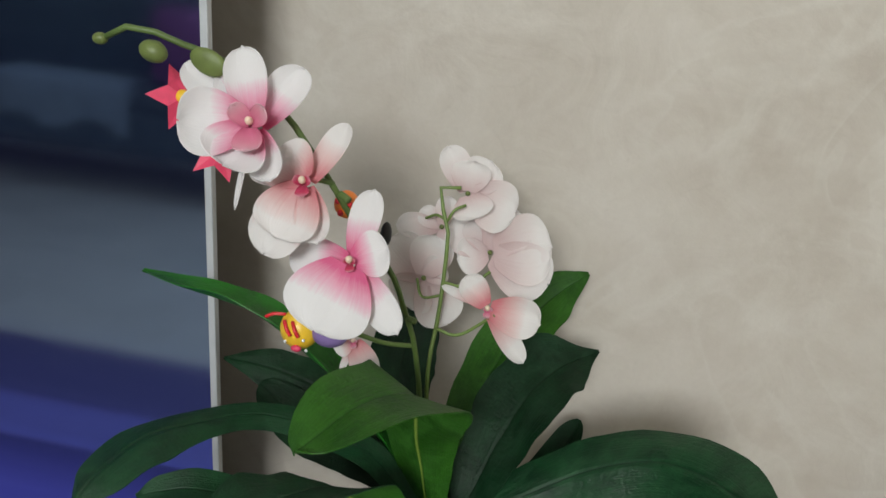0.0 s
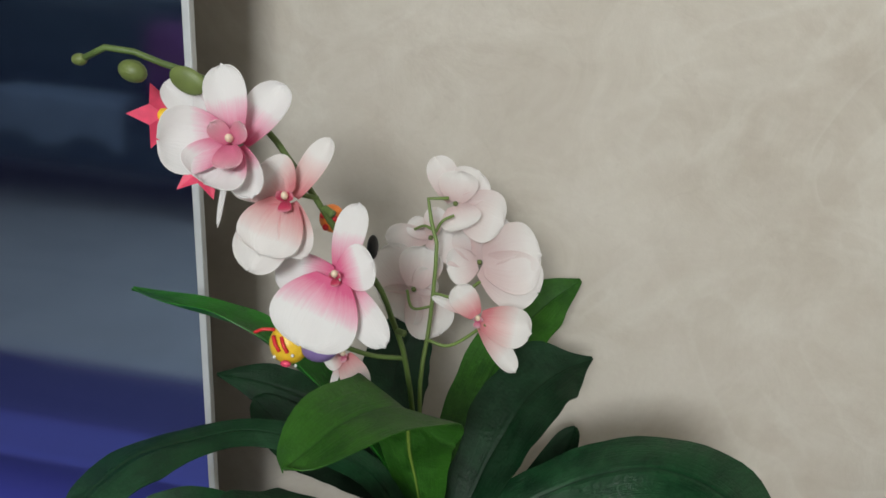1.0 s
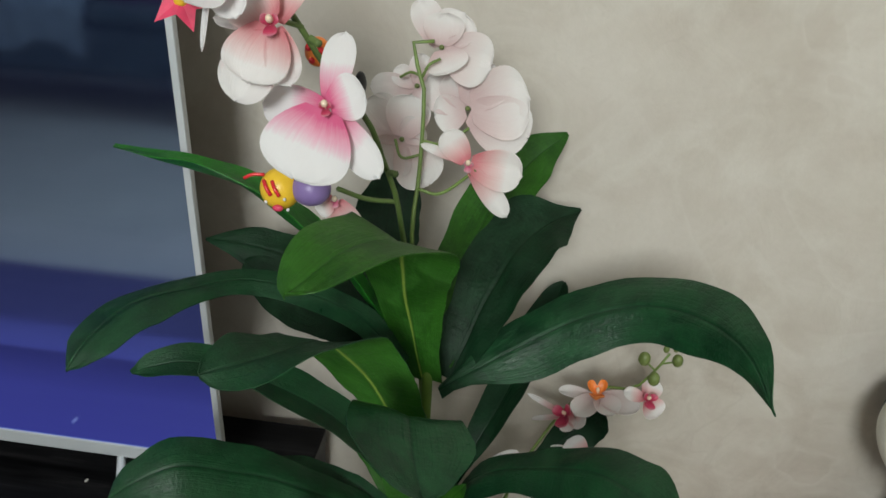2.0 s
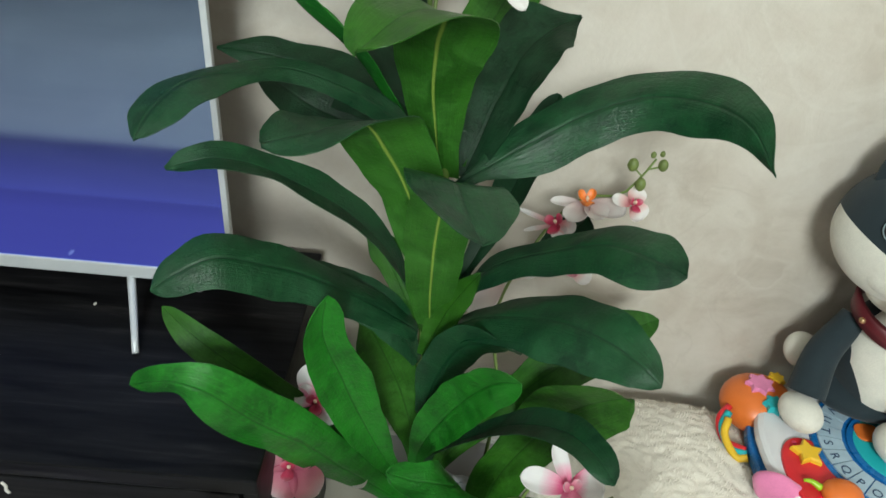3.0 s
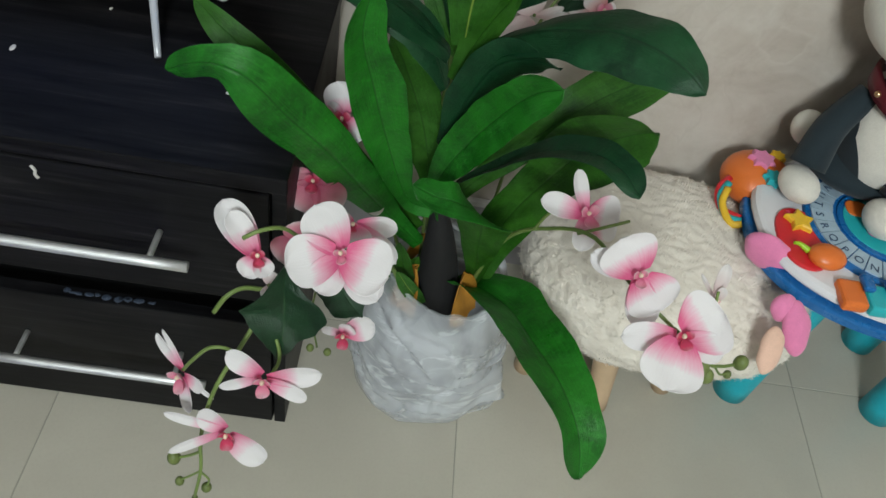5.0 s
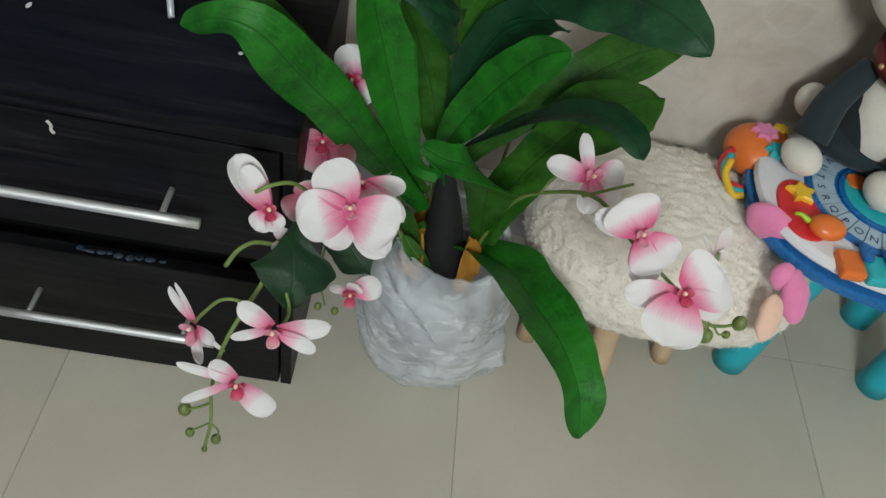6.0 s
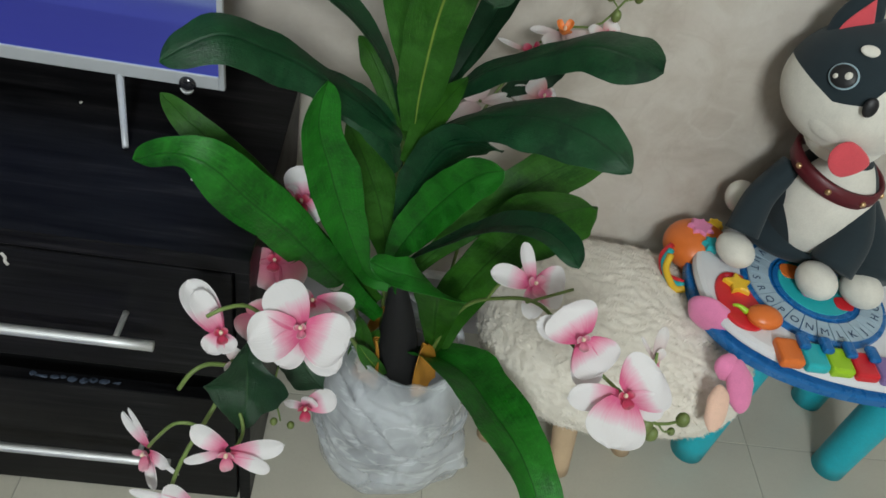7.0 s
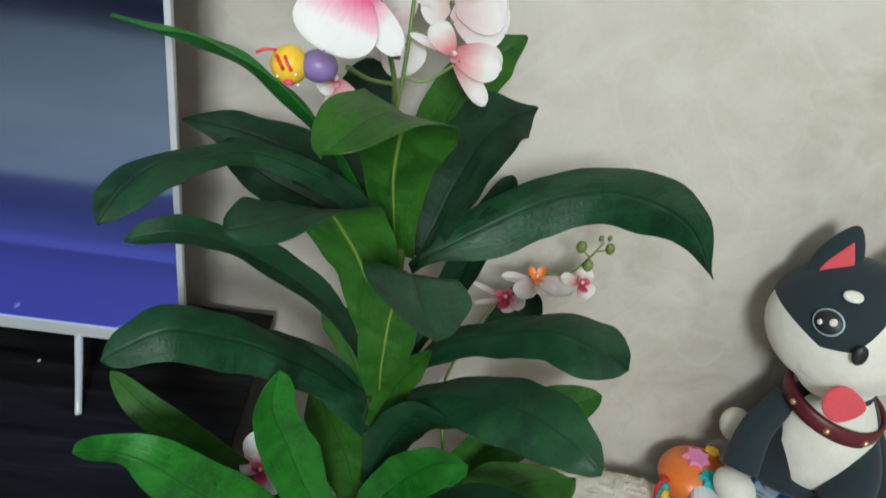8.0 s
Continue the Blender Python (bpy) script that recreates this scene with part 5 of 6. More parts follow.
# ---- small ornaments clipped to the spray ----
def star_pick(at, face, up, r):
    ob = root("flower_ornament", at, "small red star flower with a yellow heart on the spray", "ornament", group="ornaments on the spray")
    z = Vector(face).normalized()
    y = (Vector(up) - z * Vector(up).dot(z)).normalized()
    x = y.cross(z)
    bm = bmesh.new()
    ring = [bm.verts.new(Vector(at) + (x * math.sin(a) + y * math.cos(a)) * (r if k % 2 == 0 else r * 0.52) + z * (0.003 if k % 2 else -0.002)) for k, a in ((k, math.pi * k / 5) for k in range(10))]
    c1, c2 = bm.verts.new(Vector(at) + z * 0.005), bm.verts.new(Vector(at) - z * 0.003)
    for k in range(10):
        bm.faces.new((ring[k], ring[(k + 1) % 10], c1))
        bm.faces.new((ring[(k + 1) % 10], ring[k], c2))
    part("star", bm, M["star"], ob, smooth=False)
    bm = bmesh.new()
    ball(bm, Vector(at) + z * 0.004, 0.0045, 10, 8)
    part("heart", bm, M["yellow"], ob, "yellow heart")
    return ob


star_pick((-0.278, 0.070, 1.156), (0.75, -0.6, 0.3), (-0.5, 0.2, 1), 0.021)
star_pick((-0.258, 0.080, 1.120), (0.3, -0.6, 0.75), (0.2, 0.2, 1), 0.020)
bee = root("bee_ornament", (-0.205, 0.104, 0.985), "round yellow and purple bee ornament with red stripes", "ornament", group="ornaments on the spray")
bm = bmesh.new()
ball(bm, (-0.210, 0.103, 0.992), (0.0145, 0.0140, 0.0150), 24, 16)
part("head", bm, M["yellow"], bee, "yellow painted ball head")
bm = bmesh.new()
ball(bm, (-0.188, 0.104, 0.994), (0.0145, 0.0130, 0.0125), 20, 14)
part("body", bm, M["purple"], bee, "purple body")
for dx in (-0.006, 0.000):
    bm = bmesh.new()
    tube(bm, [(-0.212 + dx, 0.0925, 1.002), (-0.209 + dx, 0.0885, 0.998), (-0.206 + dx, 0.0880, 0.993)], 0.0014, 8, 6)
    part("stripe", bm, M["red"], bee)
bm = bmesh.new()
tube(bm, [(-0.220, 0.100, 1.003), (-0.228, 0.098, 1.003), (-0.234, 0.097, 1.000)], 0.0013, 8, 6)
part("feeler", bm, M["red"], bee)
bm = bmesh.new()
ball(bm, (-0.208, 0.0895, 0.983), (0.004, 0.0022, 0.0025), 10, 8)
part("mouth", bm, M["star"], bee)
for p in ((-0.217, 0.0915, 0.986), (-0.201, 0.0905, 0.982), (-0.203, 0.0900, 0.990)):
    bm = bmesh.new()
    ball(bm, p, 0.0013, 6, 5)
    part("dot", bm, M["toy_white"], bee)
bug = root("ladybird_ornament", (-0.178, 0.094, 1.090), "orange beetle ornament with red spots on the stem", "ornament", group="ornaments on the spray")
bm = bmesh.new()
ball(bm, (-0.178, 0.098, 1.093), (0.0085, 0.008, 0.0095), 16, 12)
part("body", bm, M["orange"], bug)
for p in ((-0.182, 0.0905, 1.097), (-0.174, 0.0905, 1.096), (-0.180, 0.0905, 1.089)):
    bm = bmesh.new()
    ball(bm, p, 0.0022, 8, 6)
    part("spot", bm, M["red"], bug)
bm = bmesh.new()
ball(bm, (-0.155, 0.118, 1.068), (0.004, 0.006, 0.009), 12, 9)
single("beetle_ornament", bm, M["eye_black"], (-0.150, 0.118, 1.064), "small black beetle ornament behind a flower", "ornament", group="ornaments on the spray")

# ---- sheep stool ----
SX, SY, SZ = 0.243, 0.200, 0.262
stool = root("sheep_stool", (SX, SY, 0), "child's sheep stool with cream curly wool and wooden legs", "stool")
bm = bmesh.new()
vs = bmesh.ops.create_icosphere(bm, subdivisions=7, radius=1)["verts"]
fleece = []
rnd = random.Random(4)
for v in vs:
    d = v.co.normalized()
    sq = Vector((abs(d.x) ** 0.85 * (1 if d.x > 0 else -1), abs(d.y) ** 0.85 * (1 if d.y > 0 else -1), abs(d.z) ** 0.8 * (1 if d.z > 0 else -1)))
    p = Vector((sq.x * 0.198, sq.y * 0.170, sq.z * 0.090))
    rr = (d.x * 0.9 - d.y * 0.35)
    if rr > 0.55:
        p *= 1 + 0.30 * (rr - 0.55)
    warp = p + Vector((noise.noise(p * 26), noise.noise(p * 26 + Vector((3, 1, 0))), noise.noise(p * 26 + Vector((0, 5, 2))))) * 0.012
    cell = noise.voronoi(Vector((warp.x * 58, warp.y * 92, warp.z * 80)))[0]
    curl = 0.9 - 1.5 * cell[0] + noise.noise(p * 120) * 0.35 + noise.noise(p * 24) * 0.3
    v.co = p + d * (0.0030 * curl) + Vector((SX, SY, SZ))
    if d.z > -0.5 and rnd.random() < 0.62:
        fleece.append((v.co.copy(), d))
part("wool_seat", bm, M["wool"], stool, "curly cream wool cover")
# short curled locks that stand out of the wool
verts, faces = [], []
for c, d in fleece:
    e = Vector((noise.noise(c * 55), noise.noise(c * 55 + Vector((4, 0, 0))), noise.noise(c * 55 + Vector((0, 9, 0)))))
    lean = (e - d * e.dot(d)).normalized() + Vector((rnd.gauss(0, 0.35), rnd.gauss(0, 0.35), rnd.gauss(0, 0.35)))
    side = d.cross(lean).normalized()
    w, h = rnd.uniform(0.0004, 0.0008), rnd.uniform(0.0020, 0.0042)
    k = len(verts)
    for q, up, ww in ((0.0, -0.3, 1.0), (0.55, 0.55, 0.8), (1.25, 0.6, 0.25)):
        m = c + lean * (h * q) + d * (h * up) - Vector((SX, SY, 0))
        verts += [m - side * w * ww, m + side * w * ww]
    faces += [(k, k + 1, k + 3, k + 2), (k + 2, k + 3, k + 5, k + 4)]
me = bpy.data.meshes.new("wool_locks")
me.from_pydata([tuple(q) for q in verts], [], faces)
me.materials.append(M["wool"])
for q in me.polygons:
    q.use_smooth = True
locks = new("wool_locks", me)
locks.parent = stool
tagged(locks, "short curly cream locks", kind="stuff")
for x, y, tx, ty in ((0.232, 0.112, 0.20, 0.145), (0.350, 0.166, 0.31, 0.18), (0.108, 0.165, 0.14, 0.19), (0.300, 0.320, 0.28, 0.28)):
    bm = bmesh.new()
    tube(bm, [(x, y, 0.0), ((x + tx) / 2, (y + ty) / 2, 0.11), (tx, ty, 0.22)], lambda s: 0.017 + 0.008 * s, 8, 18)
    part("leg", bm, M["wood"], stool, "pale wooden leg")
for at, r, turn, m in (((0.358, 0.158, 0.372), (0.040, 0.014, 0.026), (0, 25, -20), "pink"), ((0.380, 0.052, 0.352), (0.019, 0.011, 0.037), (-42, -8, 10), "pink"),
                       ((0.362, 0.072, 0.365), (0.018, 0.012, 0.020), (-30, -10, 20), "pink"), ((0.346, 0.022, 0.338), (0.016, 0.009, 0.032), (-42, 6, 0), "peach")):
    bm = bmesh.new()
    ball(bm, at, r, 20, 14, 0, Euler([radians(a) for a in turn]).to_matrix())
    for v in bm.verts:
        v.co += Vector((0.002, 0.002, 0.002)) * noise.noise(v.co * 60)
    part("ear", bm, M[m], stool, "soft felt ear")

# ---- activity table ----
TXC, TYC, TZ = 0.618, 0.218, 0.385
toy = root("activity_table", (TXC, TYC, 0), "toddler's activity table with letter wheel, keys and turquoise legs", "toy table")


def round_slab(a, b, z0, z1, power=2.6, bevel=0.006, n=72, at=(TXC, TYC)):
    """A slab with a rounded outline and softened rims."""
    bm = bmesh.new()
    rings = []
    for z, k in ((z0, -bevel), (z0 + bevel, 0), (z1 - bevel, 0), (z1 - bevel * 0.3, -bevel * 0.3), (z1, -bevel)):
        rings.append([bm.verts.new((at[0] + (a + k) * math.copysign(abs(math.cos(t)) ** (2 / power), math.cos(t)), at[1] + (b + k) * math.copysign(abs(math.sin(t)) ** (2 / power), math.sin(t)), z))
                      for t in (2 * math.pi * q / n for q in range(n))])
    for r, s in zip(rings, rings[1:]):
        for q in range(n):
            bm.faces.new((r[q], r[(q + 1) % n], s[(q + 1) % n], s[q]))
    bm.faces.new(rings[0][::-1])
    bm.faces.new(rings[-1])
    return bm


part("lower_rim", round_slab(0.276, 0.172, 0.346, 0.3645, 2.4, 0.004), M["toy_blue"], toy, "blue lower rim", smooth=False)
tray = part("tray", round_slab(0.270, 0.166, 0.365, 0.386, 2.4, 0.009), M["toy_white"], toy, "glossy white tray", smooth=False)
for x, y in ((0.478, 0.182), (0.748, 0.178), (0.405, 0.300), (0.760, 0.330)):
    bm = bmesh.new()
    tube(bm, [(x, y, 0.0), (x, y, 0.12), (x + 0.004, y, 0.352)], lambda s: 0.030 + 0.004 * s, 10, 28)
    part("leg", bm, M["toy_teal"], toy, "turquoise plastic leg")
WX, WY = 0.527, 0.222
wheel = part("letter_wheel", round_slab(0.110, 0.110, 0.380, 0.392, 2.0, 0.003, 64, (WX, WY)), M["toy_blue"], toy, "blue wheel of letter cards", smooth=False)
LETTERS = "ABCDEFGHIJKLMNOPQRSTUVWXYZ"
for k, ch in enumerate(LETTERS):
    a0, a1 = radians(232 - 360 * (k - 14 + 0.46) / 26), radians(232 - 360 * (k - 14 - 0.46) / 26)
    bm = bmesh.new()
    q = []
    for z in (0.391, 0.3945):
        q.append([bm.verts.new((WX + math.cos(a) * r, WY + math.sin(a) * r, z)) for r, a in ((0.070, a0), (0.102, a0), (0.102, (a0 + a1) / 2), (0.102, a1), (0.070, a1))])
    bm.faces.new(q[1])
    bm.faces.new(q[0][::-1])
    for i in range(5):
        bm.faces.new((q[0][i], q[0][(i + 1) % 5], q[1][(i + 1) % 5], q[1][i]))
    bmesh.ops.recalc_face_normals(bm, faces=bm.faces)
    card = part("letter_card", bm, M["toy_card"], wheel, smooth=False)
    cu = bpy.data.curves.new("letter", "FONT")
    cu.body, cu.size, cu.align_x, cu.align_y, cu.extrude = ch, 0.017, "CENTER", "CENTER", 0.0002
    cu.materials.append(M["ink"])
    am = (a0 + a1) / 2
    lt = new("letter", cu)
    lt.parent = wheel
    lt.matrix_local = Matrix.Translation((WX + math.cos(am) * 0.091 - TXC, WY + math.sin(am) * 0.091 - TYC, 0.3949)) @ Matrix.Rotation(am + math.pi / 2, 4, "Z")
part("inner_ring", round_slab(0.064, 0.064, 0.3915, 0.3955, 2.0, 0.001, 48, (WX, WY)), M["toy_blue"], wheel, smooth=False)
part("disc", round_slab(0.056, 0.056, 0.3945, 0.3965, 2.0, 0.0006, 48, (WX, WY)), M["toy_aqua"], wheel, "aqua centre disc", smooth=False)
for dx, dy, m, r in ((-0.030, 0.026, "toy_orange", 0.017), (-0.012, -0.012, "pink", 0.016), (0.034, -0.030, "red", 0.014), (0.03, 0.03, "yellow", 0.014)):
    part("picture_tile", round_slab(r, r * 0.9, 0.396, 0.3985, 3.0, 0.0006, 24, (WX + dx, WY + dy)), M[m], wheel, smooth=False)
part("red_panel", round_slab(0.036, 0.056, 0.384, 0.3905, 2.2, 0.002, 40, (0.402, 0.180)), M["red"], toy, "red button panel", smooth=False)


def star(at, r, h, m, name, points=5, inner=0.55, turn=0.3):
    bm = bmesh.new()
    n = points * 2
    rg = [[bm.verts.new((at[0] + math.cos(a + turn) * q * s, at[1] + math.sin(a + turn) * q * s, at[2] + z)) for q, a in ((r if k % 2 == 0 else r * inner, math.pi * k / points) for k in range(n))]
          for z, s in ((0, 1), (h * 0.7, 1), (h, 0.86))]
    for a, b in zip(rg, rg[1:]):
        for k in range(n):
            bm.faces.new((a[k], a[(k + 1) % n], b[(k + 1) % n], b[k]))
    bm.faces.new(rg[0][::-1])
    bm.faces.new(rg[-1])
    return part(name, bm, M[m], toy, smooth=False)


star((0.402, 0.207, 0.389), 0.022, 0.010, "yellow", "star_button")
bm = bmesh.new()
ball(bm, (0.424, 0.145, 0.396), (0.026, 0.021, 0.014), 24, 14)
part("round_button", bm, M["toy_orange"], toy, "orange carrot button")
bm = bmesh.new()
tube(bm, [(0.400, 0.152, 0.395), (0.388, 0.158, 0.399), (0.380, 0.160, 0.397)], lambda s: 0.005 - 0.003 * s, 8, 8)
part("carrot_top", bm, M["toy_green"], toy)
bm = bmesh.new()
ball(bm, (0.378, 0.318, 0.362), (0.054, 0.052, 0.036), 28, 18)
part("corner_bump", bm, M["toy_orange"], toy, "orange corner dome")
star((0.372, 0.322, 0.393), 0.021, 0.009, "pink", "flower_button", 7, 0.7)
star((0.384, 0.288, 0.389), 0.017, 0.010, "toy_aqua", "flower_button", 7, 0.7)
star((0.405, 0.345, 0.385), 0.013, 0.008, "yellow", "flower_button", 7, 0.7)
for k, m in enumerate(("toy_orange", "toy_aqua", "toy_green", "red", "purple")):
    x = 0.445 + 0.035 * k
    bm = boxed(x - 0.017, x + 0.017, 0.068 - 0.003 * k, 0.112 - 0.003 * k, 0.380, 0.397, 0.005)
    part("piano_key", bm, M[m], toy, smooth=False)
for k in range(4):
    x = 0.464 + 0.033 * k
    part("short_key", boxed(x - 0.008, x + 0.008, 0.090 - 0.003 * k, 0.117 - 0.003 * k, 0.397, 0.407, 0.004), M["toy_blue"], toy, "raised blue key", smooth=False)
bm = bmesh.new()
for k, m in enumerate((0, 1, 2)):
    tube(bm, [(0.330 - 0.004 * k, 0.300 - 0.012 * k, 0.372), (0.315, 0.285 - 0.015 * k, 0.360), (0.318 + 0.004 * k, 0.255 - 0.014 * k, 0.350), (0.340, 0.235 - 0.006 * k, 0.355)], 0.0055, 14, 8, m)
part("bead_loop", bm, [M["red"], M["toy_aqua"], M["yellow"]], toy, "red, aqua and yellow bead wires")
bm = bmesh.new()
ball(bm, (0.655, 0.120, 0.388), (0.03, 0.03, 0.012), 20, 12)
part("roller", bm, M["toy_aqua"], toy, "aqua roller")
bm = bmesh.new()
ball(bm, (0.655, 0.112, 0.397), (0.016, 0.016, 0.009), 16, 10)
part("roller_knob", bm, M["toy_orange"], toy)
bm = bmesh.new()
ball(bm, (0.392, 0.226, 0.3895), (0.004, 0.004, 0.003), 10, 8)
part("screw", bm, M["star"], toy)

# ---- plush dog: one mesh ----
bm = bmesh.new()
W, N, R, K, C, B, E_ = range(7)


def blob(at, r, mat, rot=(0, 0, 0), seg=28, rings=20):
    return ball(bm, at, r, seg, rings, mat, Euler([radians(a) for a in rot]).to_matrix())


HX, HY, HZ = 0.480, 0.305, 0.672
hv = blob((HX, HY, HZ), (0.103, 0.086, 0.088), W, (0, 0, -12), 160, 110)
hf = {f for v in hv for f in v.link_faces}
geo = set(hf) | {e for f in hf for e in f.edges} | set(hv)
MASK = ((0.340, 0.710), (0.363, 0.699), (0.411, 0.677), (0.441, 0.686), (0.476, 0.738), (0.500, 0.738), (0.530, 0.690), (0.560, 0.677), (0.620, 0.705))
cuts = [(x0, z0, x1 - x0, z1 - z0) for (x0, z0), (x1, z1) in zip(MASK, MASK[1:])] + [(x, z, 0.0, 1.0) for x, z in MASK[1:-1]]
for px, pz, dx, dz in cuts:
    r = bmesh.ops.bisect_plane(bm, geom=list(geo), plane_co=(px, 0, pz), plane_no=(-dz, 0, dx), dist=1e-7)
    geo = {g for g in set(r["geom"]) | geo if g.is_valid}
r = bmesh.ops.bisect_plane(bm, geom=list(geo), plane_co=(0, HY + 0.035, 0), plane_no=(0, 1, 0), dist=1e-6)
geo = {g for g in set(r["geom"]) | geo if g.is_valid}


def mask_line(x):
    """Height on the face above which the fur is slate: over each eye, with a white blaze between."""
    for (x0, z0), (x1, z1) in zip(MASK, MASK[1:]):
        if x <= x1:
            return z0 + (z1 - z0) * (x - x0) / (x1 - x0)
    return MASK[-1][1]


for f in [g for g in geo if isinstance(g, bmesh.types.BMFace)]:
    c = f.calc_center_median()
    f.material_index = N if c.z > mask_line(c.x) or (c.y > HY + 0.035 and c.z > HZ - 0.04) else W
blob((0.456, 0.261, 0.650), (0.056, 0.030, 0.040), W, (0, 0, -12))
blob((0.444, 0.2205, 0.690), (0.0090, 0.0045, 0.0125), K, (-12, 0, -8), 20, 14)
tv_ = blob((0.457, 0.221, 0.613), (0.0235, 0.0055, 0.0235), R, (-24, 0, -8), 28, 18)
for v in tv_:
    q = v.co.x - 0.457
    if q > 0:
        v.co.z -= (v.co.z - 0.617) * 0.45 * min(1.0, q / 0.0235)
        v.co.x += 0.006 * q / 0.0235
for ex, ez in ((0.411, 0.709), (0.500, 0.709)):
    lx, lz = (ex - HX) / 0.100, (ez - HZ) / 0.088
    ey = HY - 0.090 * math.sqrt(max(0.05, 1 - lx * lx - lz * lz))
    nv = Vector((lx / 0.100, (ey - HY) / 0.0081, lz / 0.088)).normalized()
    tm = nv.to_track_quat("Z", "Y").to_matrix()
    for dx, dz, r1, r2, up, mt in ((0, 0, 0.0182, 0.0160, 0.0, E_), (0, 0, 0.0166, 0.0145, 0.0012, K), (0.0052, 0.0025, 0.0050, 0.0054, 0.0030, W), (-0.0075, -0.004, 0.0034, 0.0036, 0.0030, W)):
        ball(bm, Vector((ex, ey, ez)) + tm @ Vector((dx if (tm @ Vector((1, 0, 0))).x > 0 else -dx, dz if (tm @ Vector((0, 1, 0))).z > 0 else -dz, up)), (r1, r2, 0.0045), 28, 14, mt, tm)
blob((0.492, 0.298, 0.602), (0.056, 0.046, 0.038), W)
blob((0.434, 0.2655, 0.740), (0.0125, 0.0035, 0.0075), W, (-52, 0, -8), 20, 12)
for x, tz in ((0.442, 6), (0.545, 14)):
    e = Matrix.Translation((x - 0.006, 0.326, 0.742)) @ Euler((radians(-6), radians(tz), radians(-12))).to_matrix().to_4x4()
    q = bmesh.ops.create_uvsphere(bm, u_segments=26, v_segments=20, radius=1)["verts"]
    for v in q:
        k = v.co.z
        v.co = e @ Vector((v.co.x * 0.030 * (1 - 0.38 * max(0, k) ** 1.5), v.co.y * 0.013, k * 0.058))
        for f in v.link_faces:
            f.material_index = N
    q = bmesh.ops.create_uvsphere(bm, u_segments=26, v_segments=20, radius=1)["verts"]
    for v in q:
        k = v.co.z
        v.co = e @ Vector((v.co.x * 0.021 * (1 - 0.85 * (0.5 + 0.5 * k) ** 1.3) * 1.25, v.co.y * 0.0035 - 0.0120, k * 0.034 + 0.006))
        for f in v.link_faces:
            f.material_index = R
for v in bm.verts:
    v.co += Vector((-0.008, 0.0, 0.009))
body = blob((0.516, 0.308, 0.486), (0.070, 0.068, 0.102), N, (0, 0, -6), 130, 90)
PATCH = ((0.4463, 0.544), (0.470, 0.575), (0.545, 0.575), (0.5583, 0.535), (0.5468, 0.470), (0.520, 0.437), (0.478, 0.437), (0.4503, 0.490))
bf = {f for v in body for f in v.link_faces}
geo = set(bf) | {e for f in bf for e in f.edges} | set(body)
for (x0, z0), (x1, z1) in zip(PATCH, PATCH[1:] + PATCH[:1]):
    r = bmesh.ops.bisect_plane(bm, geom=list(geo), plane_co=(x0, 0, z0), plane_no=(z0 - z1, 0, x1 - x0), dist=1e-7)
    geo = {g for g in set(r["geom"]) | geo if g.is_valid}
for f in [g for g in geo if isinstance(g, bmesh.types.BMFace)]:
    c = f.calc_center_median()
    if c.y < 0.305 and all((x1 - x0) * (c.z - z0) - (z1 - z0) * (c.x - x0) < 0 for (x0, z0), (x1, z1) in zip(PATCH, PATCH[1:] + PATCH[:1])):
        f.material_index = W
ring = []
for k in range(40):
    a = 2 * math.pi * k / 40
    ring.append([bm.verts.new((0.508 + math.cos(a) * r, 0.306 + math.sin(a) * r * 0.86, 0.552 + z + 0.010 * math.sin(a) - 0.012 * math.cos(a))) for r, z in ((0.066, -0.013), (0.0715, -0.011), (0.0725, 0.011), (0.066, 0.013))])
for k in range(40):
    a, b = ring[k], ring[(k + 1) % 40]
    for j in range(4):
        bm.faces.new((a[j], b[j], b[(j + 1) % 4], a[(j + 1) % 4])).material_index = C
for k in (22, 27, 32, 37, 2):
    a = 2 * math.pi * k / 40
    blob((0.508 + math.cos(a) * 0.0725, 0.306 + math.sin(a) * 0.0625, 0.552 + 0.010 * math.sin(a) - 0.012 * math.cos(a)), 0.0046, B, (0, 0, 0), 10, 8)
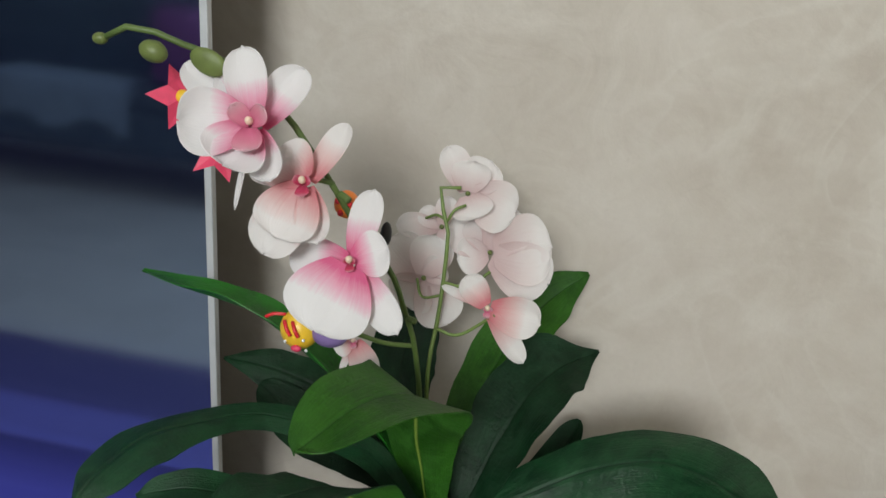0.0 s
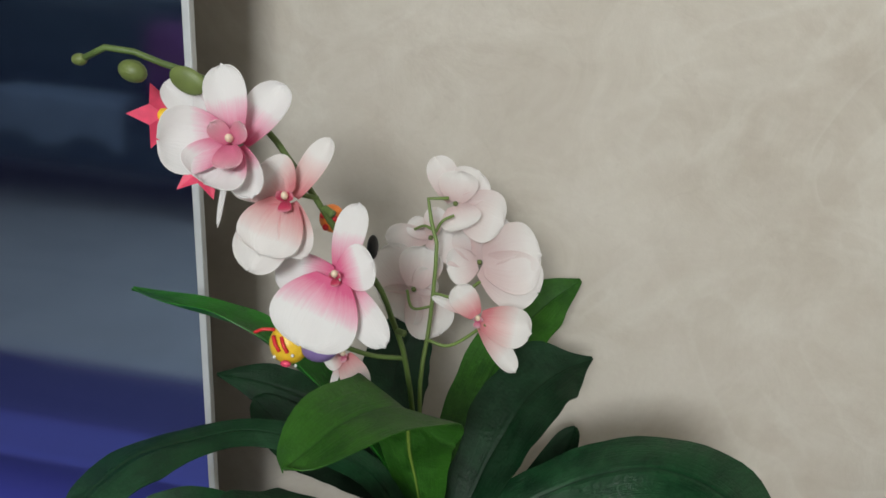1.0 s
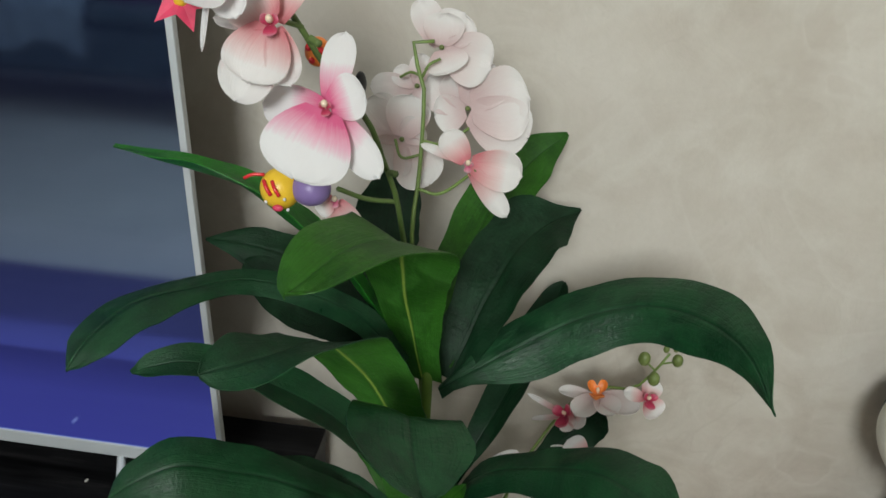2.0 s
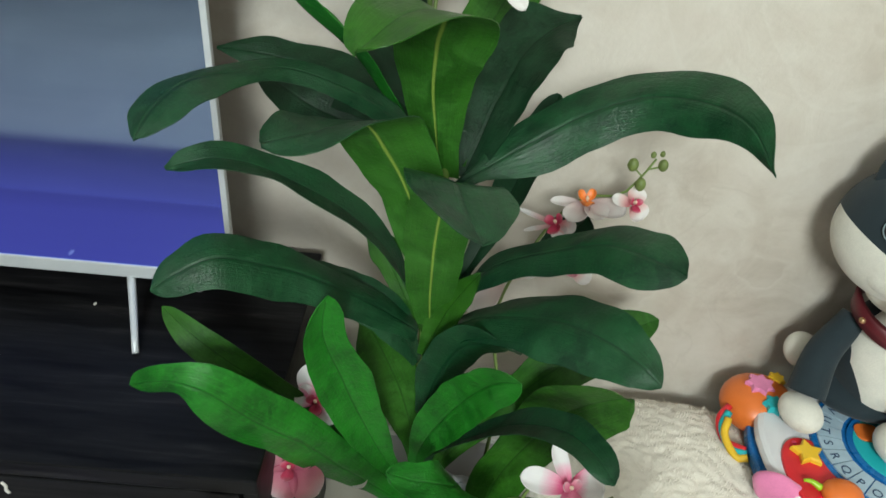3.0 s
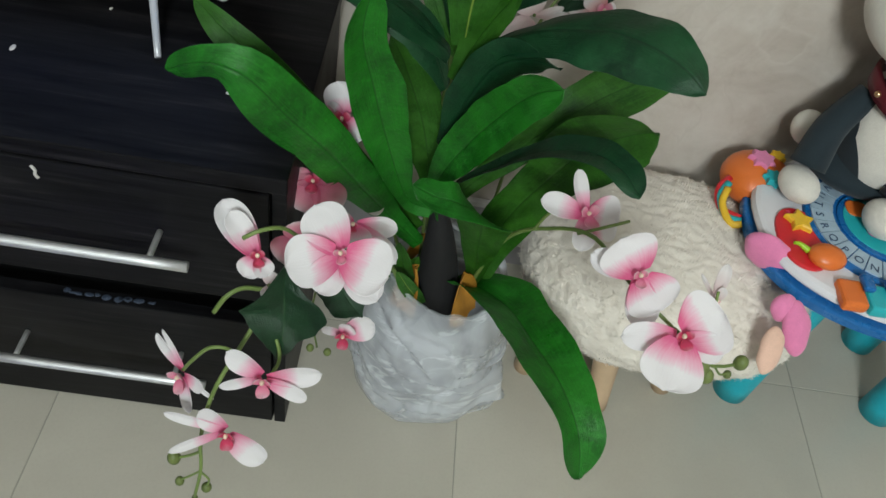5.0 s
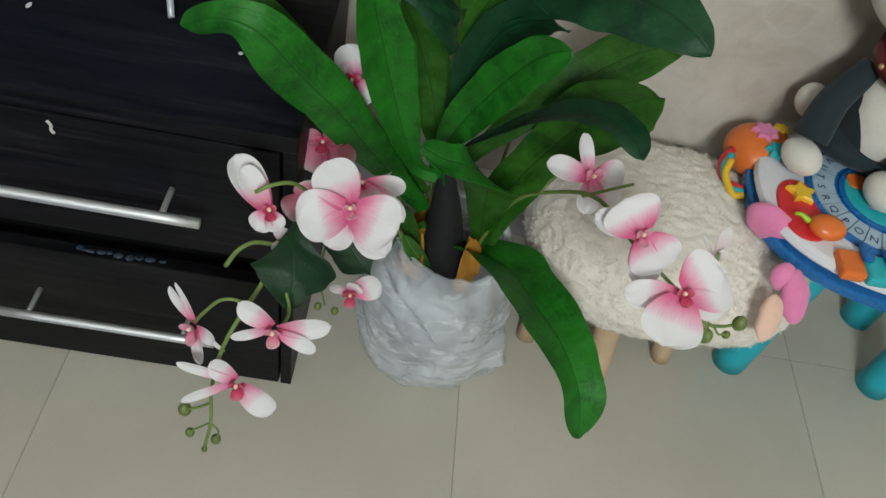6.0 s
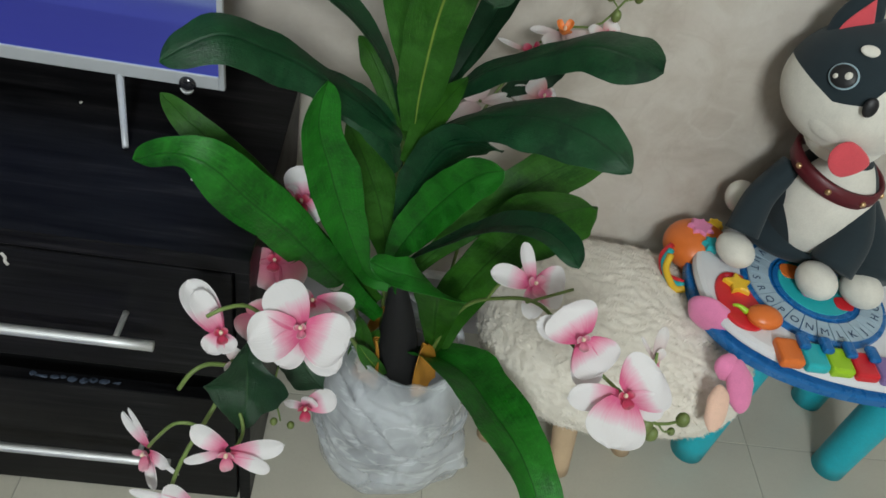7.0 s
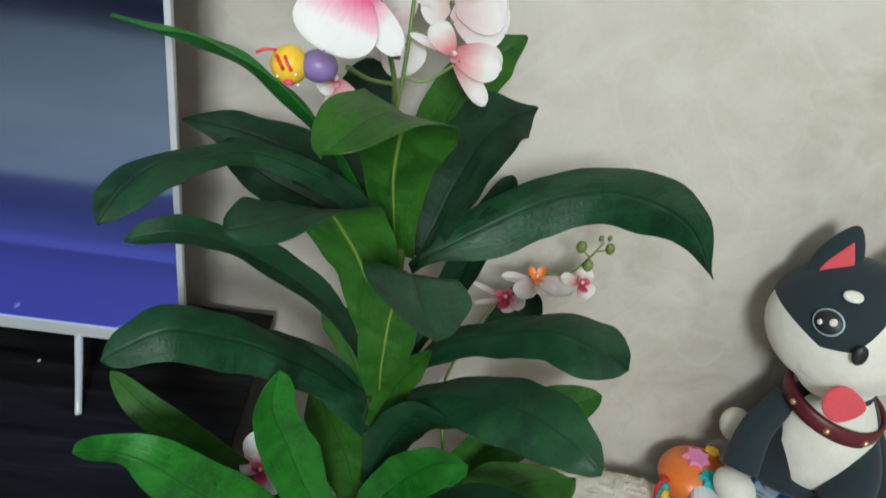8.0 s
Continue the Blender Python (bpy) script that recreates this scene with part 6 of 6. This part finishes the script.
for pts, r in (([(0.452, 0.320, 0.538), (0.420, 0.300, 0.490), (0.404, 0.270, 0.440)], 0.022), ([(0.548, 0.285, 0.520), (0.545, 0.245, 0.480), (0.526, 0.220, 0.440)], 0.029),
               ([(0.570, 0.300, 0.500), (0.590, 0.260, 0.460), (0.585, 0.215, 0.430)], 0.031)):
    tube(bm, pts, lambda s, r=r: r * (0.85 + 0.3 * s), 14, 18, N)
for p, r in (((0.402, 0.258, 0.416), (0.027, 0.033, 0.022)), ((0.512, 0.210, 0.420), (0.028, 0.033, 0.025)), ((0.580, 0.204, 0.420), (0.029, 0.033, 0.025)), ((0.420, 0.345, 0.450), (0.022, 0.026, 0.026))):
    blob(p, r, W, (0, 0, 15))
blob((0.512, 0.318, 0.425), (0.090, 0.072, 0.034), N)
single("plush_dog", bm, [M["fur_white"], M["fur_navy"], M["felt_red"], M["eye_black"], M["collar"], M["brass"], M["eye_ring"]], (0.505, 0.30, 0.392),
       "slate and white plush husky dog with a maroon collar", "plush toy")

# ---- floor ----
floor = single("floor", boxed(X0 - 0.15, X1 + 0.15, Y0 - 0.15, Y1 + 0.15, -0.06, -0.0012), M["grout"], (0, 0, -0.06), "polished beige-grey tiled floor", "floor", kind="structure", smooth=False)
TS = 0.6
cut = {}
for i in range(-6, 6):
    for j in range(-8, 3):
        x0, x1 = max(X0, i * TS + 0.0008), min(X1, (i + 1) * TS - 0.0008)
        y0, y1 = max(Y0, 0.205 + j * TS + 0.0008), min(Y1, 0.205 + (j + 1) * TS - 0.0008)
        if x1 - x0 < 0.02 or y1 - y0 < 0.02:
            continue
        key = (round(x1 - x0, 3), round(y1 - y0, 3))
        if key not in cut:
            cut[key] = mesh_of(boxed(-(x1 - x0) / 2, (x1 - x0) / 2, -(y1 - y0) / 2, (y1 - y0) / 2, -0.008, 0.0, 0.0008), "tile", M["tile"], False)
        t = new("tile", cut[key])
        t.parent = floor
        t.location = ((x0 + x1) / 2, (y0 + y1) / 2, 0.06)
